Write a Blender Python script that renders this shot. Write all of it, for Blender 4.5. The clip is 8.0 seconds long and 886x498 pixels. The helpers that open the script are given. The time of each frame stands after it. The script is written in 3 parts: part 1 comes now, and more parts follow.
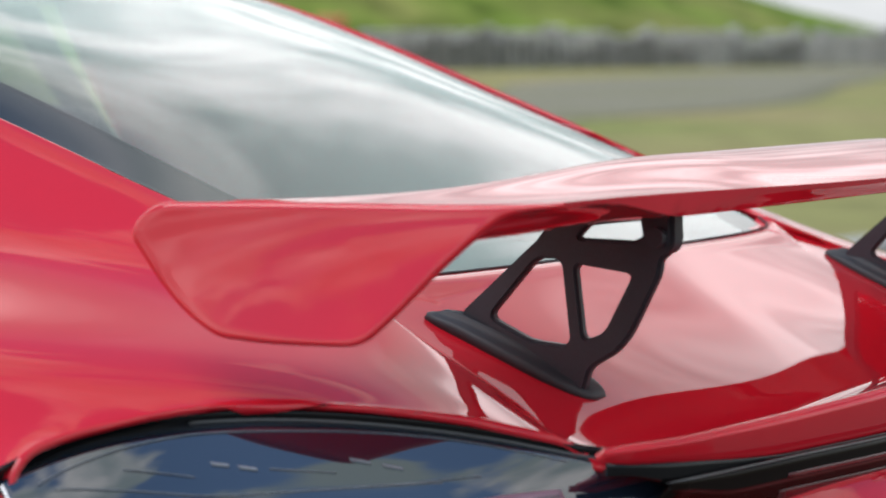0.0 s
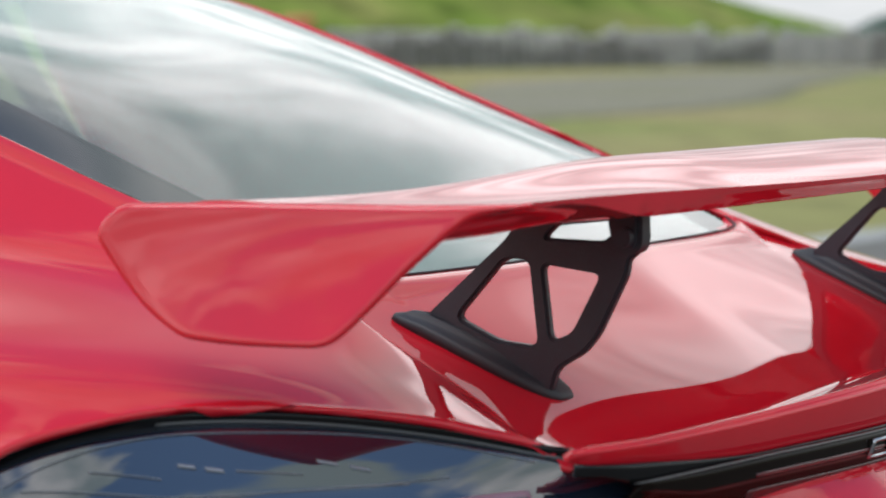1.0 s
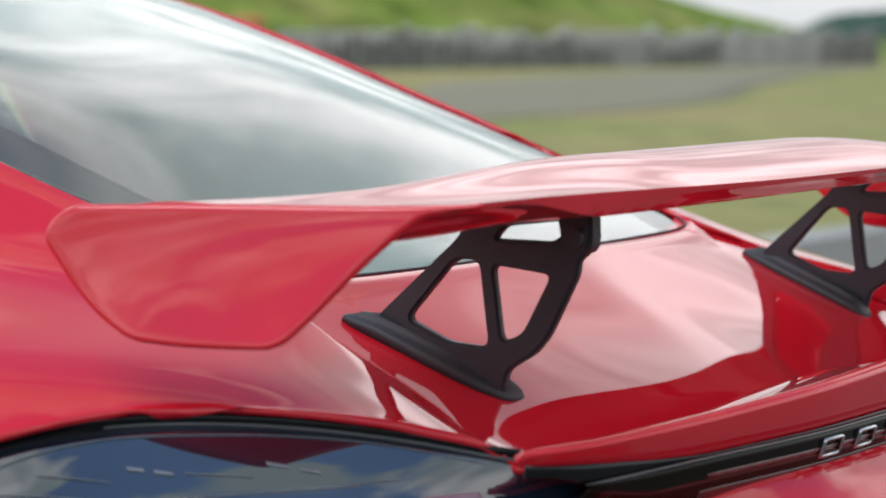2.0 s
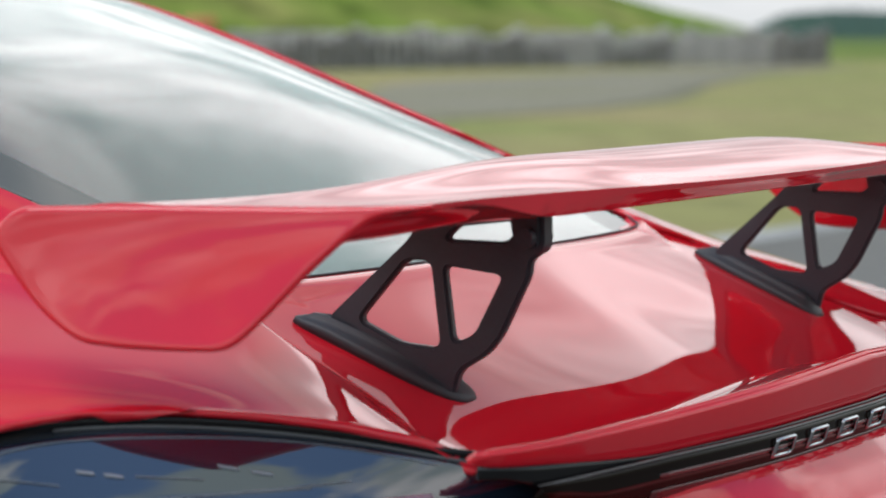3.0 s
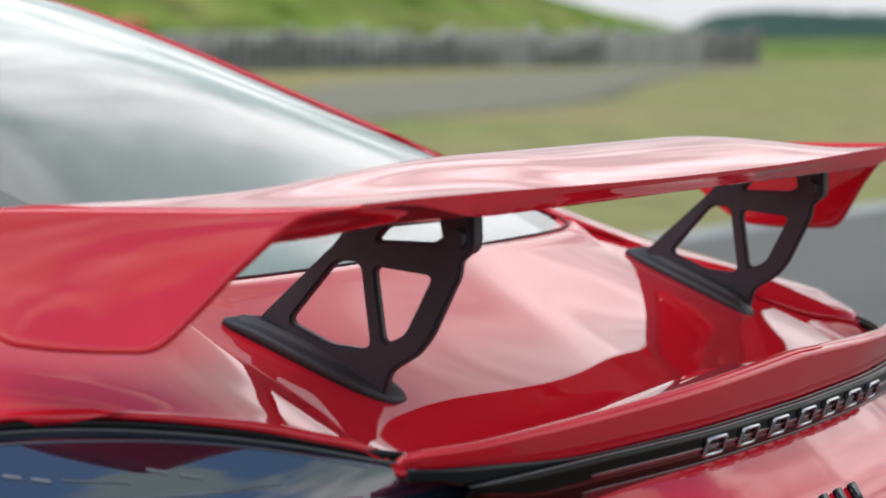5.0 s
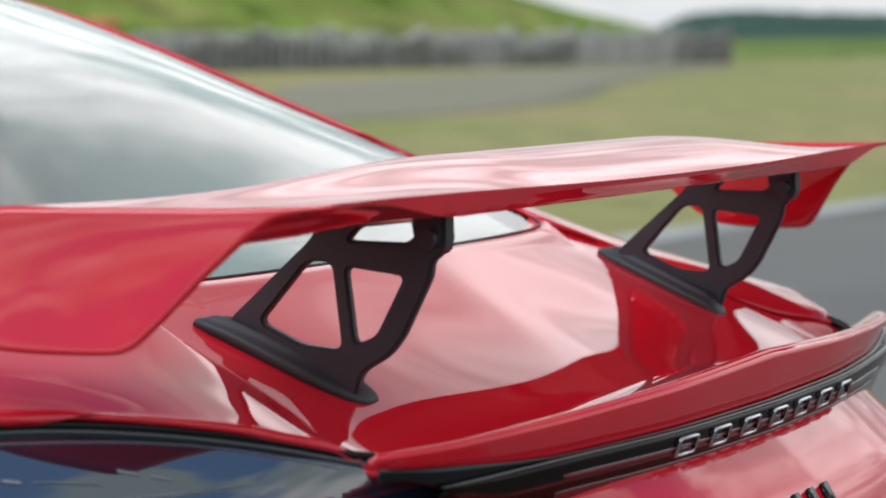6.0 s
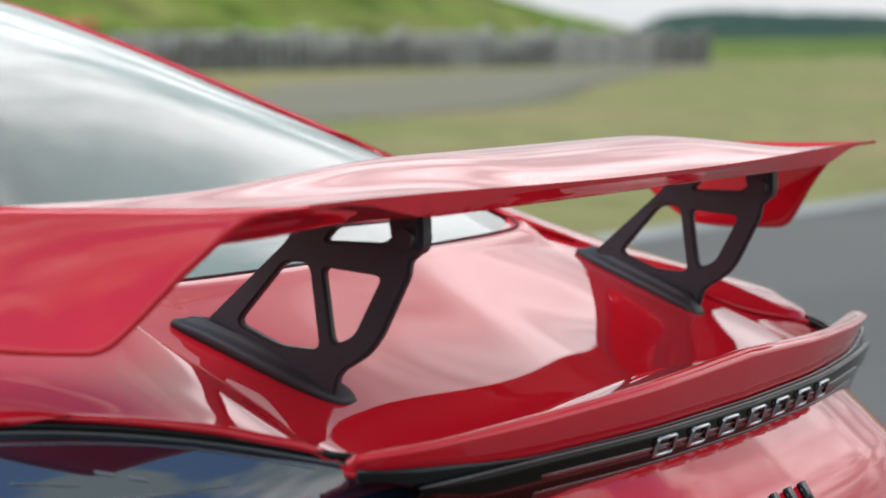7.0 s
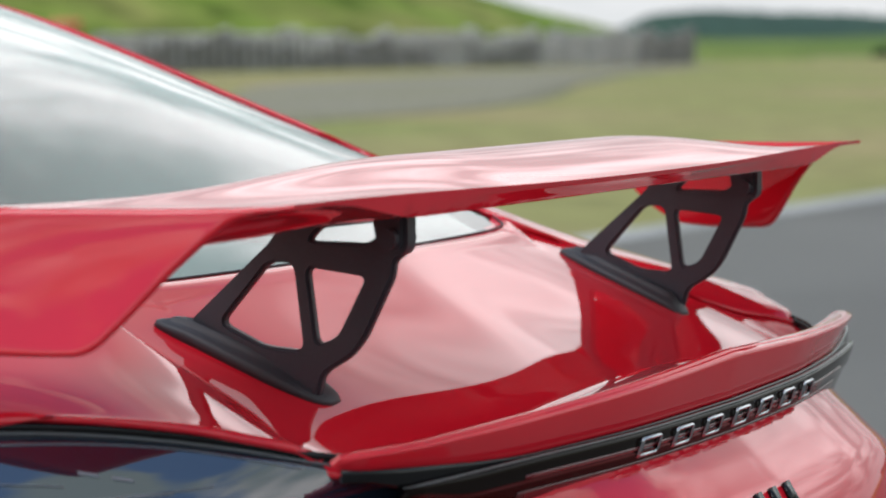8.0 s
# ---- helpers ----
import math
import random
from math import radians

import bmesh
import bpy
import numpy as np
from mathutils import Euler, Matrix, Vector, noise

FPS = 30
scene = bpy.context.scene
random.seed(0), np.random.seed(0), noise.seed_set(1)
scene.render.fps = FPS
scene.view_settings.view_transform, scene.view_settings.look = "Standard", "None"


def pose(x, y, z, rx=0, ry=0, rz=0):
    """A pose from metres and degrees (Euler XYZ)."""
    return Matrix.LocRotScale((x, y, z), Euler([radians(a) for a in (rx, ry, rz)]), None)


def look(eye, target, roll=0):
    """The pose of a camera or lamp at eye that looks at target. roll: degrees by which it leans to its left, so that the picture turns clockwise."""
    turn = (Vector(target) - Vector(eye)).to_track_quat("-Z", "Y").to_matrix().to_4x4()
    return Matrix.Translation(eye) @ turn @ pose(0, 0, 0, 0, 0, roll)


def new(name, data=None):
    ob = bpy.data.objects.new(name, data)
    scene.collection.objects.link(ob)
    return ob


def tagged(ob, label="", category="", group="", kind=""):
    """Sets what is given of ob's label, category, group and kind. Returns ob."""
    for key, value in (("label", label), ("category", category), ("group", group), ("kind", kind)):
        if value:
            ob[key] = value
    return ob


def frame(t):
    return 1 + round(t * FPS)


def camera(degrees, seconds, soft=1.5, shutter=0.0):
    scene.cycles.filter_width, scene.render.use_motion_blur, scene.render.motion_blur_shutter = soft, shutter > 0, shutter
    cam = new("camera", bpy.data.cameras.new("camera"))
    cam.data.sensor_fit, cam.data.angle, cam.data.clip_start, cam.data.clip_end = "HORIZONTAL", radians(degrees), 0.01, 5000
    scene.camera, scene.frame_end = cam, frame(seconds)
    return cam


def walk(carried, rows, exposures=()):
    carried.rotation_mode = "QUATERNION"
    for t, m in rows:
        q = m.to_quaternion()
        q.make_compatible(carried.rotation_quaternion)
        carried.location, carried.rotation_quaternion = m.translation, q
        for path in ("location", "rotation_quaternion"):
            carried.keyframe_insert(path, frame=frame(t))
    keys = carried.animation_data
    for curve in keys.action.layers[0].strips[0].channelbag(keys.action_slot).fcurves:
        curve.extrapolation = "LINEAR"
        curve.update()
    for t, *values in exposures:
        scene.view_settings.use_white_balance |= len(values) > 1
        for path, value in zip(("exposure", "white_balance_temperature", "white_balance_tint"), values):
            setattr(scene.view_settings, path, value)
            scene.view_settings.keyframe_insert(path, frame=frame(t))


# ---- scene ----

# ---- camera: a slow pan to the right on a long lens, from behind the car's left corner ----
cam = camera(19.77, 8.0, soft=1.9)
cam.data.dof.use_dof = True
cam.data.dof.focus_distance = 2.08
cam.data.dof.aperture_fstop = 7.0
PATH = [
    (0, -1.9800, -1.0378, 1.2063, -56.326, -4.577, 0.045),
    (0.5, -1.9778, -1.0366, 1.2063, -56.653, -4.576, 0.070),
    (1, -1.9752, -1.0351, 1.2062, -57.064, -4.575, 0.101),
    (1.5, -1.9719, -1.0334, 1.2061, -57.596, -4.574, 0.142),
    (3, -1.9622, -1.0292, 1.2057, -59.246, -4.570, 0.272),
    (3.5, -1.9598, -1.0284, 1.2055, -59.674, -4.569, 0.306),
    (4, -1.9575, -1.0278, 1.2054, -60.102, -4.568, 0.341),
    (4.5, -1.9557, -1.0273, 1.2053, -60.448, -4.567, 0.370),
    (6, -1.9509, -1.0264, 1.2049, -61.394, -4.566, 0.449),
    (6.5, -1.9497, -1.0263, 1.2048, -61.643, -4.565, 0.471),
    (7, -1.9486, -1.0262, 1.2047, -61.875, -4.565, 0.491),
    (7.5, -1.9477, -1.0262, 1.2046, -62.067, -4.565, 0.507),
    (8, -1.9470, -1.0261, 1.2045, -62.214, -4.564, 0.520),
]
walk(cam, [(t, pose(x, y, z, 90 + pitch, roll, yaw)) for t, x, y, z, yaw, pitch, roll in PATH], exposures=[(0, 0.85), (8, 0.85)])

# ---- sky, clouds and sun ----
SUN_EL, SUN_AZ = 61.0, -60.0      # degrees; azimuth from +y towards +x
world = bpy.data.worlds.new("sky")
scene.world = world
world.use_nodes = True


def wnode(kind, **values):
    n = world.node_tree.nodes.new(kind)
    for k, v in values.items():
        n.inputs[k].default_value = v
    return n


def build_sky():
    nt = world.node_tree
    nt.nodes.clear()
    lk = nt.links.new
    out = nt.nodes.new("ShaderNodeOutputWorld")
    bg = wnode("ShaderNodeBackground", Strength=1.0)
    sky = nt.nodes.new("ShaderNodeTexSky")
    sky.sky_type = "NISHITA"
    sky.sun_disc = False
    sky.sun_elevation, sky.sun_rotation = radians(SUN_EL), radians(SUN_AZ)
    sky.air_density, sky.dust_density, sky.ozone_density = 1.2, 0.1, 2.0
    scale = nt.nodes.new("ShaderNodeVectorMath")
    scale.operation = "SCALE"
    scale.inputs["Scale"].default_value = 0.095
    lk(sky.outputs[0], scale.inputs[0])
    geo = nt.nodes.new("ShaderNodeTexCoord")
    sep = nt.nodes.new("ShaderNodeSeparateXYZ")
    lk(geo.outputs["Generated"], sep.inputs[0])
    up = nt.nodes.new("ShaderNodeMath")
    up.operation = "MAXIMUM"
    up.inputs[1].default_value = 0.0
    lk(sep.outputs["Z"], up.inputs[0])
    lift = nt.nodes.new("ShaderNodeMath")
    lift.operation = "ADD"
    lift.inputs[1].default_value = 0.22
    lk(up.outputs[0], lift.inputs[0])
    flat = nt.nodes.new("ShaderNodeCombineXYZ")
    for i, axis in enumerate("XY"):
        d = nt.nodes.new("ShaderNodeMath")
        d.operation = "DIVIDE"
        lk(sep.outputs[axis], d.inputs[0])
        lk(lift.outputs[0], d.inputs[1])
        lk(d.outputs[0], flat.inputs[i])
    streak = nt.nodes.new("ShaderNodeMapping")
    streak.inputs["Rotation"].default_value = (0, 0, radians(25))
    streak.inputs["Scale"].default_value = (1.1, 1.6, 1)
    lk(flat.outputs[0], streak.inputs["Vector"])
    nz = wnode("ShaderNodeTexNoise", Scale=2.1, Detail=7.0, Roughness=0.54, Distortion=0.35)
    drift = nt.nodes.new("ShaderNodeVectorMath")
    drift.inputs[1].default_value = (3.7, 1.9, 0.0)
    lk(streak.outputs[0], drift.inputs[0])
    lk(drift.outputs[0], nz.inputs["Vector"])
    ramp = nt.nodes.new("ShaderNodeValToRGB")
    open_sky = nt.nodes.new("ShaderNodeMath")     # the clouds break up overhead and behind the car
    open_sky.operation = "ADD"
    ramp.color_ramp.elements[0].position, ramp.color_ramp.elements[1].position = 0.475, 0.55
    lk(nz.outputs["Fac"], open_sky.inputs[0])
    lk(open_sky.outputs[0], ramp.inputs[0])
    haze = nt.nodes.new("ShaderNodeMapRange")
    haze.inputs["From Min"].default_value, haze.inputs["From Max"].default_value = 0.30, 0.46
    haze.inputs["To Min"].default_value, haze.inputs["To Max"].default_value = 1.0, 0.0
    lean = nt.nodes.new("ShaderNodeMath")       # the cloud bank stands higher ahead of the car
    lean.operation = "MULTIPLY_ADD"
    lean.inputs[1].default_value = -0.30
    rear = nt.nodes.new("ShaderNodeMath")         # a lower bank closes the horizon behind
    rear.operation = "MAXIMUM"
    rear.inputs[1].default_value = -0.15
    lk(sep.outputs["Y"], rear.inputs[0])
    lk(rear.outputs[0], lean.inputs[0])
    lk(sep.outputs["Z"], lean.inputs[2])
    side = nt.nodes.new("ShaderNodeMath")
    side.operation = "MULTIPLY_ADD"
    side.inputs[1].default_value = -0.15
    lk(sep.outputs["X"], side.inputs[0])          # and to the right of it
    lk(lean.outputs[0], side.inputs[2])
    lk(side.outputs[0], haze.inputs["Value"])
    thin = nt.nodes.new("ShaderNodeMapRange")
    thin.inputs["From Min"].default_value, thin.inputs["From Max"].default_value = 0.14, 0.48
    thin.inputs["To Min"].default_value, thin.inputs["To Max"].default_value = 0.06, 0.025
    lk(side.outputs[0], thin.inputs["Value"])
    zenith = nt.nodes.new("ShaderNodeMapRange")   # clear sky overhead
    zenith.inputs["From Min"].default_value, zenith.inputs["From Max"].default_value = 0.78, 0.92
    zenith.inputs["To Min"].default_value, zenith.inputs["To Max"].default_value = 0.0, -0.08
    lk(sep.outputs["Z"], zenith.inputs["Value"])
    clear = nt.nodes.new("ShaderNodeMath")
    lk(thin.outputs[0], clear.inputs[0])
    lk(zenith.outputs[0], clear.inputs[1])
    lk(clear.outputs[0], open_sky.inputs[1])
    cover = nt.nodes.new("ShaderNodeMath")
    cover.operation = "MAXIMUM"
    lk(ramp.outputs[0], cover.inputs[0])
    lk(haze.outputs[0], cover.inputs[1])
    nz2 = wnode("ShaderNodeTexNoise", Scale=3.0, Detail=5.0, Roughness=0.52)
    lk(streak.outputs[0], nz2.inputs["Vector"])
    cloud = nt.nodes.new("ShaderNodeValToRGB")
    e = cloud.color_ramp.elements
    e[0].position, e[0].color = 0.42, (0.50, 0.60, 0.605, 1)
    e[1].position, e[1].color = 0.61, (1.12, 1.12, 1.13, 1)
    lk(nz2.outputs["Fac"], cloud.inputs[0])
    gain = nt.nodes.new("ShaderNodeVectorMath")
    gain.operation = "SCALE"
    glow = nt.nodes.new("ShaderNodeMapRange")
    glow.inputs["From Min"].default_value, glow.inputs["From Max"].default_value = 0.08, 0.30
    glow.inputs["To Min"].default_value, glow.inputs["To Max"].default_value = 0.52, 1.14
    lk(sep.outputs["Z"], glow.inputs["Value"])
    high = nt.nodes.new("ShaderNodeMapRange")     # clouds overhead are greyer from below
    high.inputs["From Min"].default_value, high.inputs["From Max"].default_value = 0.37, 0.60
    high.inputs["To Min"].default_value, high.inputs["To Max"].default_value = 1.0, 0.50
    lk(sep.outputs["Z"], high.inputs["Value"])
    both = nt.nodes.new("ShaderNodeMath")
    both.operation = "MULTIPLY"
    lk(glow.outputs[0], both.inputs[0])
    lk(high.outputs[0], both.inputs[1])
    lk(both.outputs[0], gain.inputs["Scale"])
    low = nt.nodes.new("ShaderNodeMapRange")      # even white haze along the horizon
    low.inputs["From Min"].default_value, low.inputs["From Max"].default_value = 0.03, 0.12
    low.inputs["To Min"].default_value, low.inputs["To Max"].default_value = 0.9, 0.0
    lk(sep.outputs["Z"], low.inputs["Value"])
    even = nt.nodes.new("ShaderNodeMix")
    even.data_type = "RGBA"
    even.inputs["B"].default_value = (0.86, 0.88, 0.90, 1)
    lk(low.outputs[0], even.inputs["Factor"])
    lk(cloud.outputs[0], even.inputs["A"])
    lk(even.outputs["Result"], gain.inputs[0])
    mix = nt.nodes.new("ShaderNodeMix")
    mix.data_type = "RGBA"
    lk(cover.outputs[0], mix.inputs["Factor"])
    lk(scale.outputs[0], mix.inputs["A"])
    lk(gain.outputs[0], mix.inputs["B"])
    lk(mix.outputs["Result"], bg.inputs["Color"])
    lk(bg.outputs[0], out.inputs[0])


build_sky()
sun = new("sun", bpy.data.lights.new("sun", "SUN"))
sun.data.energy, sun.data.angle, sun.data.color = 0.86, radians(34.0), (1.0, 0.97, 0.98)
az, el = radians(SUN_AZ), radians(SUN_EL)
sun.matrix_world = look((40 * math.sin(az) * math.cos(el), 40 * math.cos(az) * math.cos(el), 40 * math.sin(el)), (0, 0, 0))


# ---- materials ----
def material(name, colour, rough=0.5, metal=0.0, coat=0.0, coat_rough=0.03, ior=1.5, grain=0.0, grain_scale=40.0, bump=0.0,
             bump_scale=300.0, second=None, second_scale=3.0, object_random=0.0, spec=0.5):
    m = bpy.data.materials.new(name)
    m.use_nodes = True
    nt = m.node_tree
    b = nt.nodes["Principled BSDF"]
    b.inputs["Roughness"].default_value, b.inputs["Metallic"].default_value = rough, metal
    b.inputs["Coat Weight"].default_value, b.inputs["Coat Roughness"].default_value = coat, coat_rough
    b.inputs["IOR"].default_value = ior
    b.inputs["Coat IOR"].default_value = 1.55
    b.inputs["Specular IOR Level"].default_value = spec
    b.inputs["Base Color"].default_value = (*colour, 1)
    tc = nt.nodes.new("ShaderNodeTexCoord")
    last = None
    if second or grain:
        col = nt.nodes.new("ShaderNodeMix")
        col.data_type = "RGBA"
        col.inputs["A"].default_value = (*colour, 1)
        col.inputs["B"].default_value = (*(second or [c * 0.7 for c in colour]), 1)
        n = nt.nodes.new("ShaderNodeTexNoise")
        n.inputs["Scale"].default_value, n.inputs["Detail"].default_value = second_scale, 6
        nt.links.new(tc.outputs["Object"], n.inputs["Vector"])
        r = nt.nodes.new("ShaderNodeValToRGB")
        r.color_ramp.elements[0].position, r.color_ramp.elements[1].position = 0.38, 0.64
        nt.links.new(n.outputs["Fac"], r.inputs[0])
        nt.links.new(r.outputs[0], col.inputs["Factor"])
        last = col.outputs["Result"]
        if grain:
            g = nt.nodes.new("ShaderNodeTexNoise")
            g.inputs["Scale"].default_value, g.inputs["Detail"].default_value = grain_scale, 4
            nt.links.new(tc.outputs["Object"], g.inputs["Vector"])
            mr = nt.nodes.new("ShaderNodeMapRange")
            mr.inputs["From Min"].default_value, mr.inputs["From Max"].default_value = 0.3, 0.7
            mr.inputs["To Min"].default_value, mr.inputs["To Max"].default_value = 1 - grain, 1 + grain
            nt.links.new(g.outputs["Fac"], mr.inputs["Value"])
            sc = nt.nodes.new("ShaderNodeVectorMath")
            sc.operation = "SCALE"
            nt.links.new(last, sc.inputs[0])
            nt.links.new(mr.outputs[0], sc.inputs["Scale"])
            last = sc.outputs[0]
        if object_random:
            oi = nt.nodes.new("ShaderNodeObjectInfo")
            rr = nt.nodes.new("ShaderNodeMapRange")
            rr.inputs["To Min"].default_value, rr.inputs["To Max"].default_value = 1 - object_random, 1 + object_random
            nt.links.new(oi.outputs["Random"], rr.inputs["Value"])
            so = nt.nodes.new("ShaderNodeVectorMath")
            so.operation = "SCALE"
            nt.links.new(last, so.inputs[0])
            nt.links.new(rr.outputs[0], so.inputs["Scale"])
            last = so.outputs[0]
        nt.links.new(last, b.inputs["Base Color"])
    if bump:
        n = nt.nodes.new("ShaderNodeTexNoise")
        n.inputs["Scale"].default_value, n.inputs["Detail"].default_value = bump_scale, 5
        nt.links.new(tc.outputs["Object"], n.inputs["Vector"])
        bp = nt.nodes.new("ShaderNodeBump")
        bp.inputs["Strength"].default_value, bp.inputs["Distance"].default_value = bump, 0.002
        nt.links.new(n.outputs["Fac"], bp.inputs["Height"])
        nt.links.new(bp.outputs[0], b.inputs["Normal"])
    return m


PAINT = material("red_paint", (0.65, 0.013, 0.028), 0.38, coat=1.0, coat_rough=0.006, second=(0.62, 0.012, 0.026), second_scale=6, grain=0.03, grain_scale=900, spec=0.0)
BLACK = material("black_plastic", (0.028, 0.027, 0.035), 0.46, second=(0.033, 0.032, 0.041), second_scale=20, grain=0.1, grain_scale=400, bump=0.04, bump_scale=1500)
RUBBER = material("black_rubber", (0.026, 0.028, 0.034), 0.55, second=(0.032, 0.032, 0.035), second_scale=15, bump=0.1, bump_scale=600)
GLOSSBLACK = material("gloss_black", (0.006, 0.006, 0.007), 0.12, ior=1.35)
STRIP = material("smoked_red_strip", (0.008, 0.005, 0.004), 0.07, ior=1.22)
SATIN = material("satin_grey_trim", (0.16, 0.165, 0.17), 0.32, metal=1.0)
CHROME = material("chrome", (0.46, 0.47, 0.50), 0.18, metal=1.0)
LAMP = material("smoked_lamp_glass", (0.008, 0.016, 0.030), 0.04, coat=1.0, coat_rough=0.01, ior=2.2)
LENSLINE = material("pale_lens_moulding", (0.20, 0.22, 0.25), 0.1, coat=1.0, ior=1.9)
LAMPBAR = material("pale_lamp_bar", (0.30, 0.17, 0.22), 0.25, coat=0.6)
# grey standing in for the highlight on the rounded lamp surround
GLINTLINE = material("grey_brow_glint", (0.10, 0.105, 0.11), 0.3)
LAMPRED = material("dark_red_band", (0.10, 0.006, 0.010), 0.15, coat=0.5)
FRIT = material("black_frit", (0.010, 0.011, 0.012), 0.45, spec=0.2)
INTERIOR = material("dark_interior", (0.03, 0.032, 0.035), 0.7, second=(0.05, 0.052, 0.055), second_scale=8)
ALLOY = material("dark_alloy", (0.09, 0.09, 0.095), 0.35, metal=1.0)
ASPHALT = material("asphalt", (0.104, 0.101, 0.091), 0.85, second=(0.130, 0.127, 0.114), second_scale=0.25, grain=0.25, grain_scale=60, bump=0.5, bump_scale=150)
KERB = material("pale_concrete_edge", (0.361, 0.361, 0.344), 0.85, second=(0.292, 0.292, 0.275), second_scale=0.6, grain=0.15, grain_scale=20)
GRASS = material("dry_grass", (0.315, 0.262, 0.125), 0.9, second=(0.215, 0.245, 0.075), second_scale=0.075, grain=0.25, grain_scale=1.2, spec=0.05)
MOUND = material("mown_grass_bank", (0.130, 0.205, 0.028), 0.9, second=(0.215, 0.225, 0.065), second_scale=0.10, grain=0.45, grain_scale=0.35, spec=0.05)
MEADOW = material("green_meadow", (0.080, 0.145, 0.026), 0.9, second=(0.15, 0.20, 0.045), second_scale=0.03, grain=0.3, grain_scale=0.15, spec=0.05)
GRAVEL = material("gravel", (0.245, 0.230, 0.180), 0.9, second=(0.220, 0.210, 0.125), second_scale=0.09, grain=0.2, grain_scale=3, spec=0.05)
TYRE = material("weathered_tyre_rubber", (0.20, 0.195, 0.185), 0.8, second=(0.30, 0.295, 0.28), second_scale=2.0, grain=0.3, grain_scale=8.0, object_random=0.12, spec=0.05)
# white painted stacks, and skylit tops of dark stacks done in colour
PALETYRE = material("white_painted_and_skylit_tyre", (0.52, 0.51, 0.49), 0.75, second=(0.36, 0.35, 0.335), second_scale=2.0, grain=0.25, grain_scale=8.0, object_random=0.14, spec=0.05)
LEAF = material("far_foliage", (0.030, 0.066, 0.052), 0.9, second=(0.044, 0.086, 0.062), second_scale=0.05, grain=0.35, grain_scale=0.5, spec=0.05)
ORANGE = material("orange_board", (0.62, 0.24, 0.10), 0.6, second=(0.55, 0.20, 0.08), second_scale=2)


def window_glass():
    m = bpy.data.materials.new("tinted_glass")
    m.use_nodes = True
    b = m.node_tree.nodes["Principled BSDF"]
    b.inputs["Base Color"].default_value = (0.56, 0.65, 0.64, 1)
    b.inputs["Transmission Weight"].default_value = 1.0
    b.inputs["Roughness"].default_value = 0.0
    b.inputs["IOR"].default_value = 1.50
    return m


GLASS = window_glass()


# ---- mesh helpers ----
def smooth(t):
    t = max(0.0, min(1.0, t))
    return t * t * (3 - 2 * t)


def ease(t):
    t = max(0.0, min(1.0, t))
    return t * t * t * (10 + t * (6 * t - 15))


def curve(t, keys):
    """Smooth value at t through a few (t, value) keys (monotone cubic)."""
    if t <= keys[0][0]:
        return keys[0][1]
    if t >= keys[-1][0]:
        return keys[-1][1]
    n = len(keys)
    d = [(keys[i + 1][1] - keys[i][1]) / (keys[i + 1][0] - keys[i][0]) for i in range(n - 1)]
    m = [d[0]] + [0.0 if d[i - 1] * d[i] <= 0 else 2 * d[i - 1] * d[i] / (d[i - 1] + d[i]) for i in range(1, n - 1)] + [d[-1]]
    for i in range(n - 1):
        t0, t1 = keys[i][0], keys[i + 1][0]
        if t <= t1:
            h = t1 - t0
            s = (t - t0) / h
            a, b = keys[i][1], keys[i + 1][1]
            return (2 * s**3 - 3 * s**2 + 1) * a + (s**3 - 2 * s**2 + s) * h * m[i] + (-2 * s**3 + 3 * s**2) * b + (s**3 - s**2) * h * m[i + 1]
    return keys[-1][1]


def spline(pts, s):
    """Catmull-Rom point at s in 0..1 along a short list of points."""
    n = len(pts) - 1
    k = min(int(s * n), n - 1)
    t = s * n - k
    p = [Vector(pts[max(0, min(n, k + j))]) for j in (-1, 0, 1, 2)]
    if k == 0:
        p[0] = 2 * p[1] - p[2]
    if k == n - 1:
        p[3] = 2 * p[2] - p[1]
    return 0.5 * (2 * p[1] + (p[2] - p[0]) * t + (2 * p[0] - 5 * p[1] + 4 * p[2] - p[3]) * t * t + (3 * p[1] - p[0] - 3 * p[2] + p[3]) * t**3)


def part(name, bm, mat, parent=None, label="", flat=False, crisp=0):
    bm.normal_update()
    me = bpy.data.meshes.new(name)
    bm.to_mesh(me)
    bm.free()
    me.materials.append(mat)
    for p in me.polygons:
        p.use_smooth = not flat
    if crisp:
        me.set_sharp_from_angle(angle=radians(crisp))
    ob = new(name, me)
    if parent is not None:
        ob.parent = parent
        ob.matrix_parent_inverse = parent.matrix_world.inverted()
    if label:
        ob["label"] = label
    return ob


def sheet(fn, nu, nv, thick=0.004, flip=False):
    """A panel: fn(u, v) over the unit square, given thickness along its inward normals, with closed rims."""
    bm = bmesh.new()
    top = [[bm.verts.new(fn(i / nu, j / nv)) for j in range(nv + 1)] for i in range(nu + 1)]

    def quad(a, b, c, d):
        try:
            bm.faces.new((a, b, c, d) if not flip else (d, c, b, a))
        except ValueError:
            pass
    for i in range(nu):
        for j in range(nv):
            quad(top[i][j], top[i + 1][j], top[i + 1][j + 1], top[i][j + 1])
    bm.normal_update()
    if thick:
        low = [[bm.verts.new(v.co - v.normal * thick) for v in row] for row in top]
        for i in range(nu):
            for j in range(nv):
                quad(low[i][j], low[i][j + 1], low[i + 1][j + 1], low[i + 1][j])
        for i in range(nu):
            quad(top[i][0], low[i][0], low[i + 1][0], top[i + 1][0])
            quad(top[i][nv], top[i + 1][nv], low[i + 1][nv], low[i][nv])
        for j in range(nv):
            quad(top[0][j], top[0][j + 1], low[0][j + 1], low[0][j])
            quad(top[nu][j], low[nu][j], low[nu][j + 1], top[nu][j + 1])
    return bm


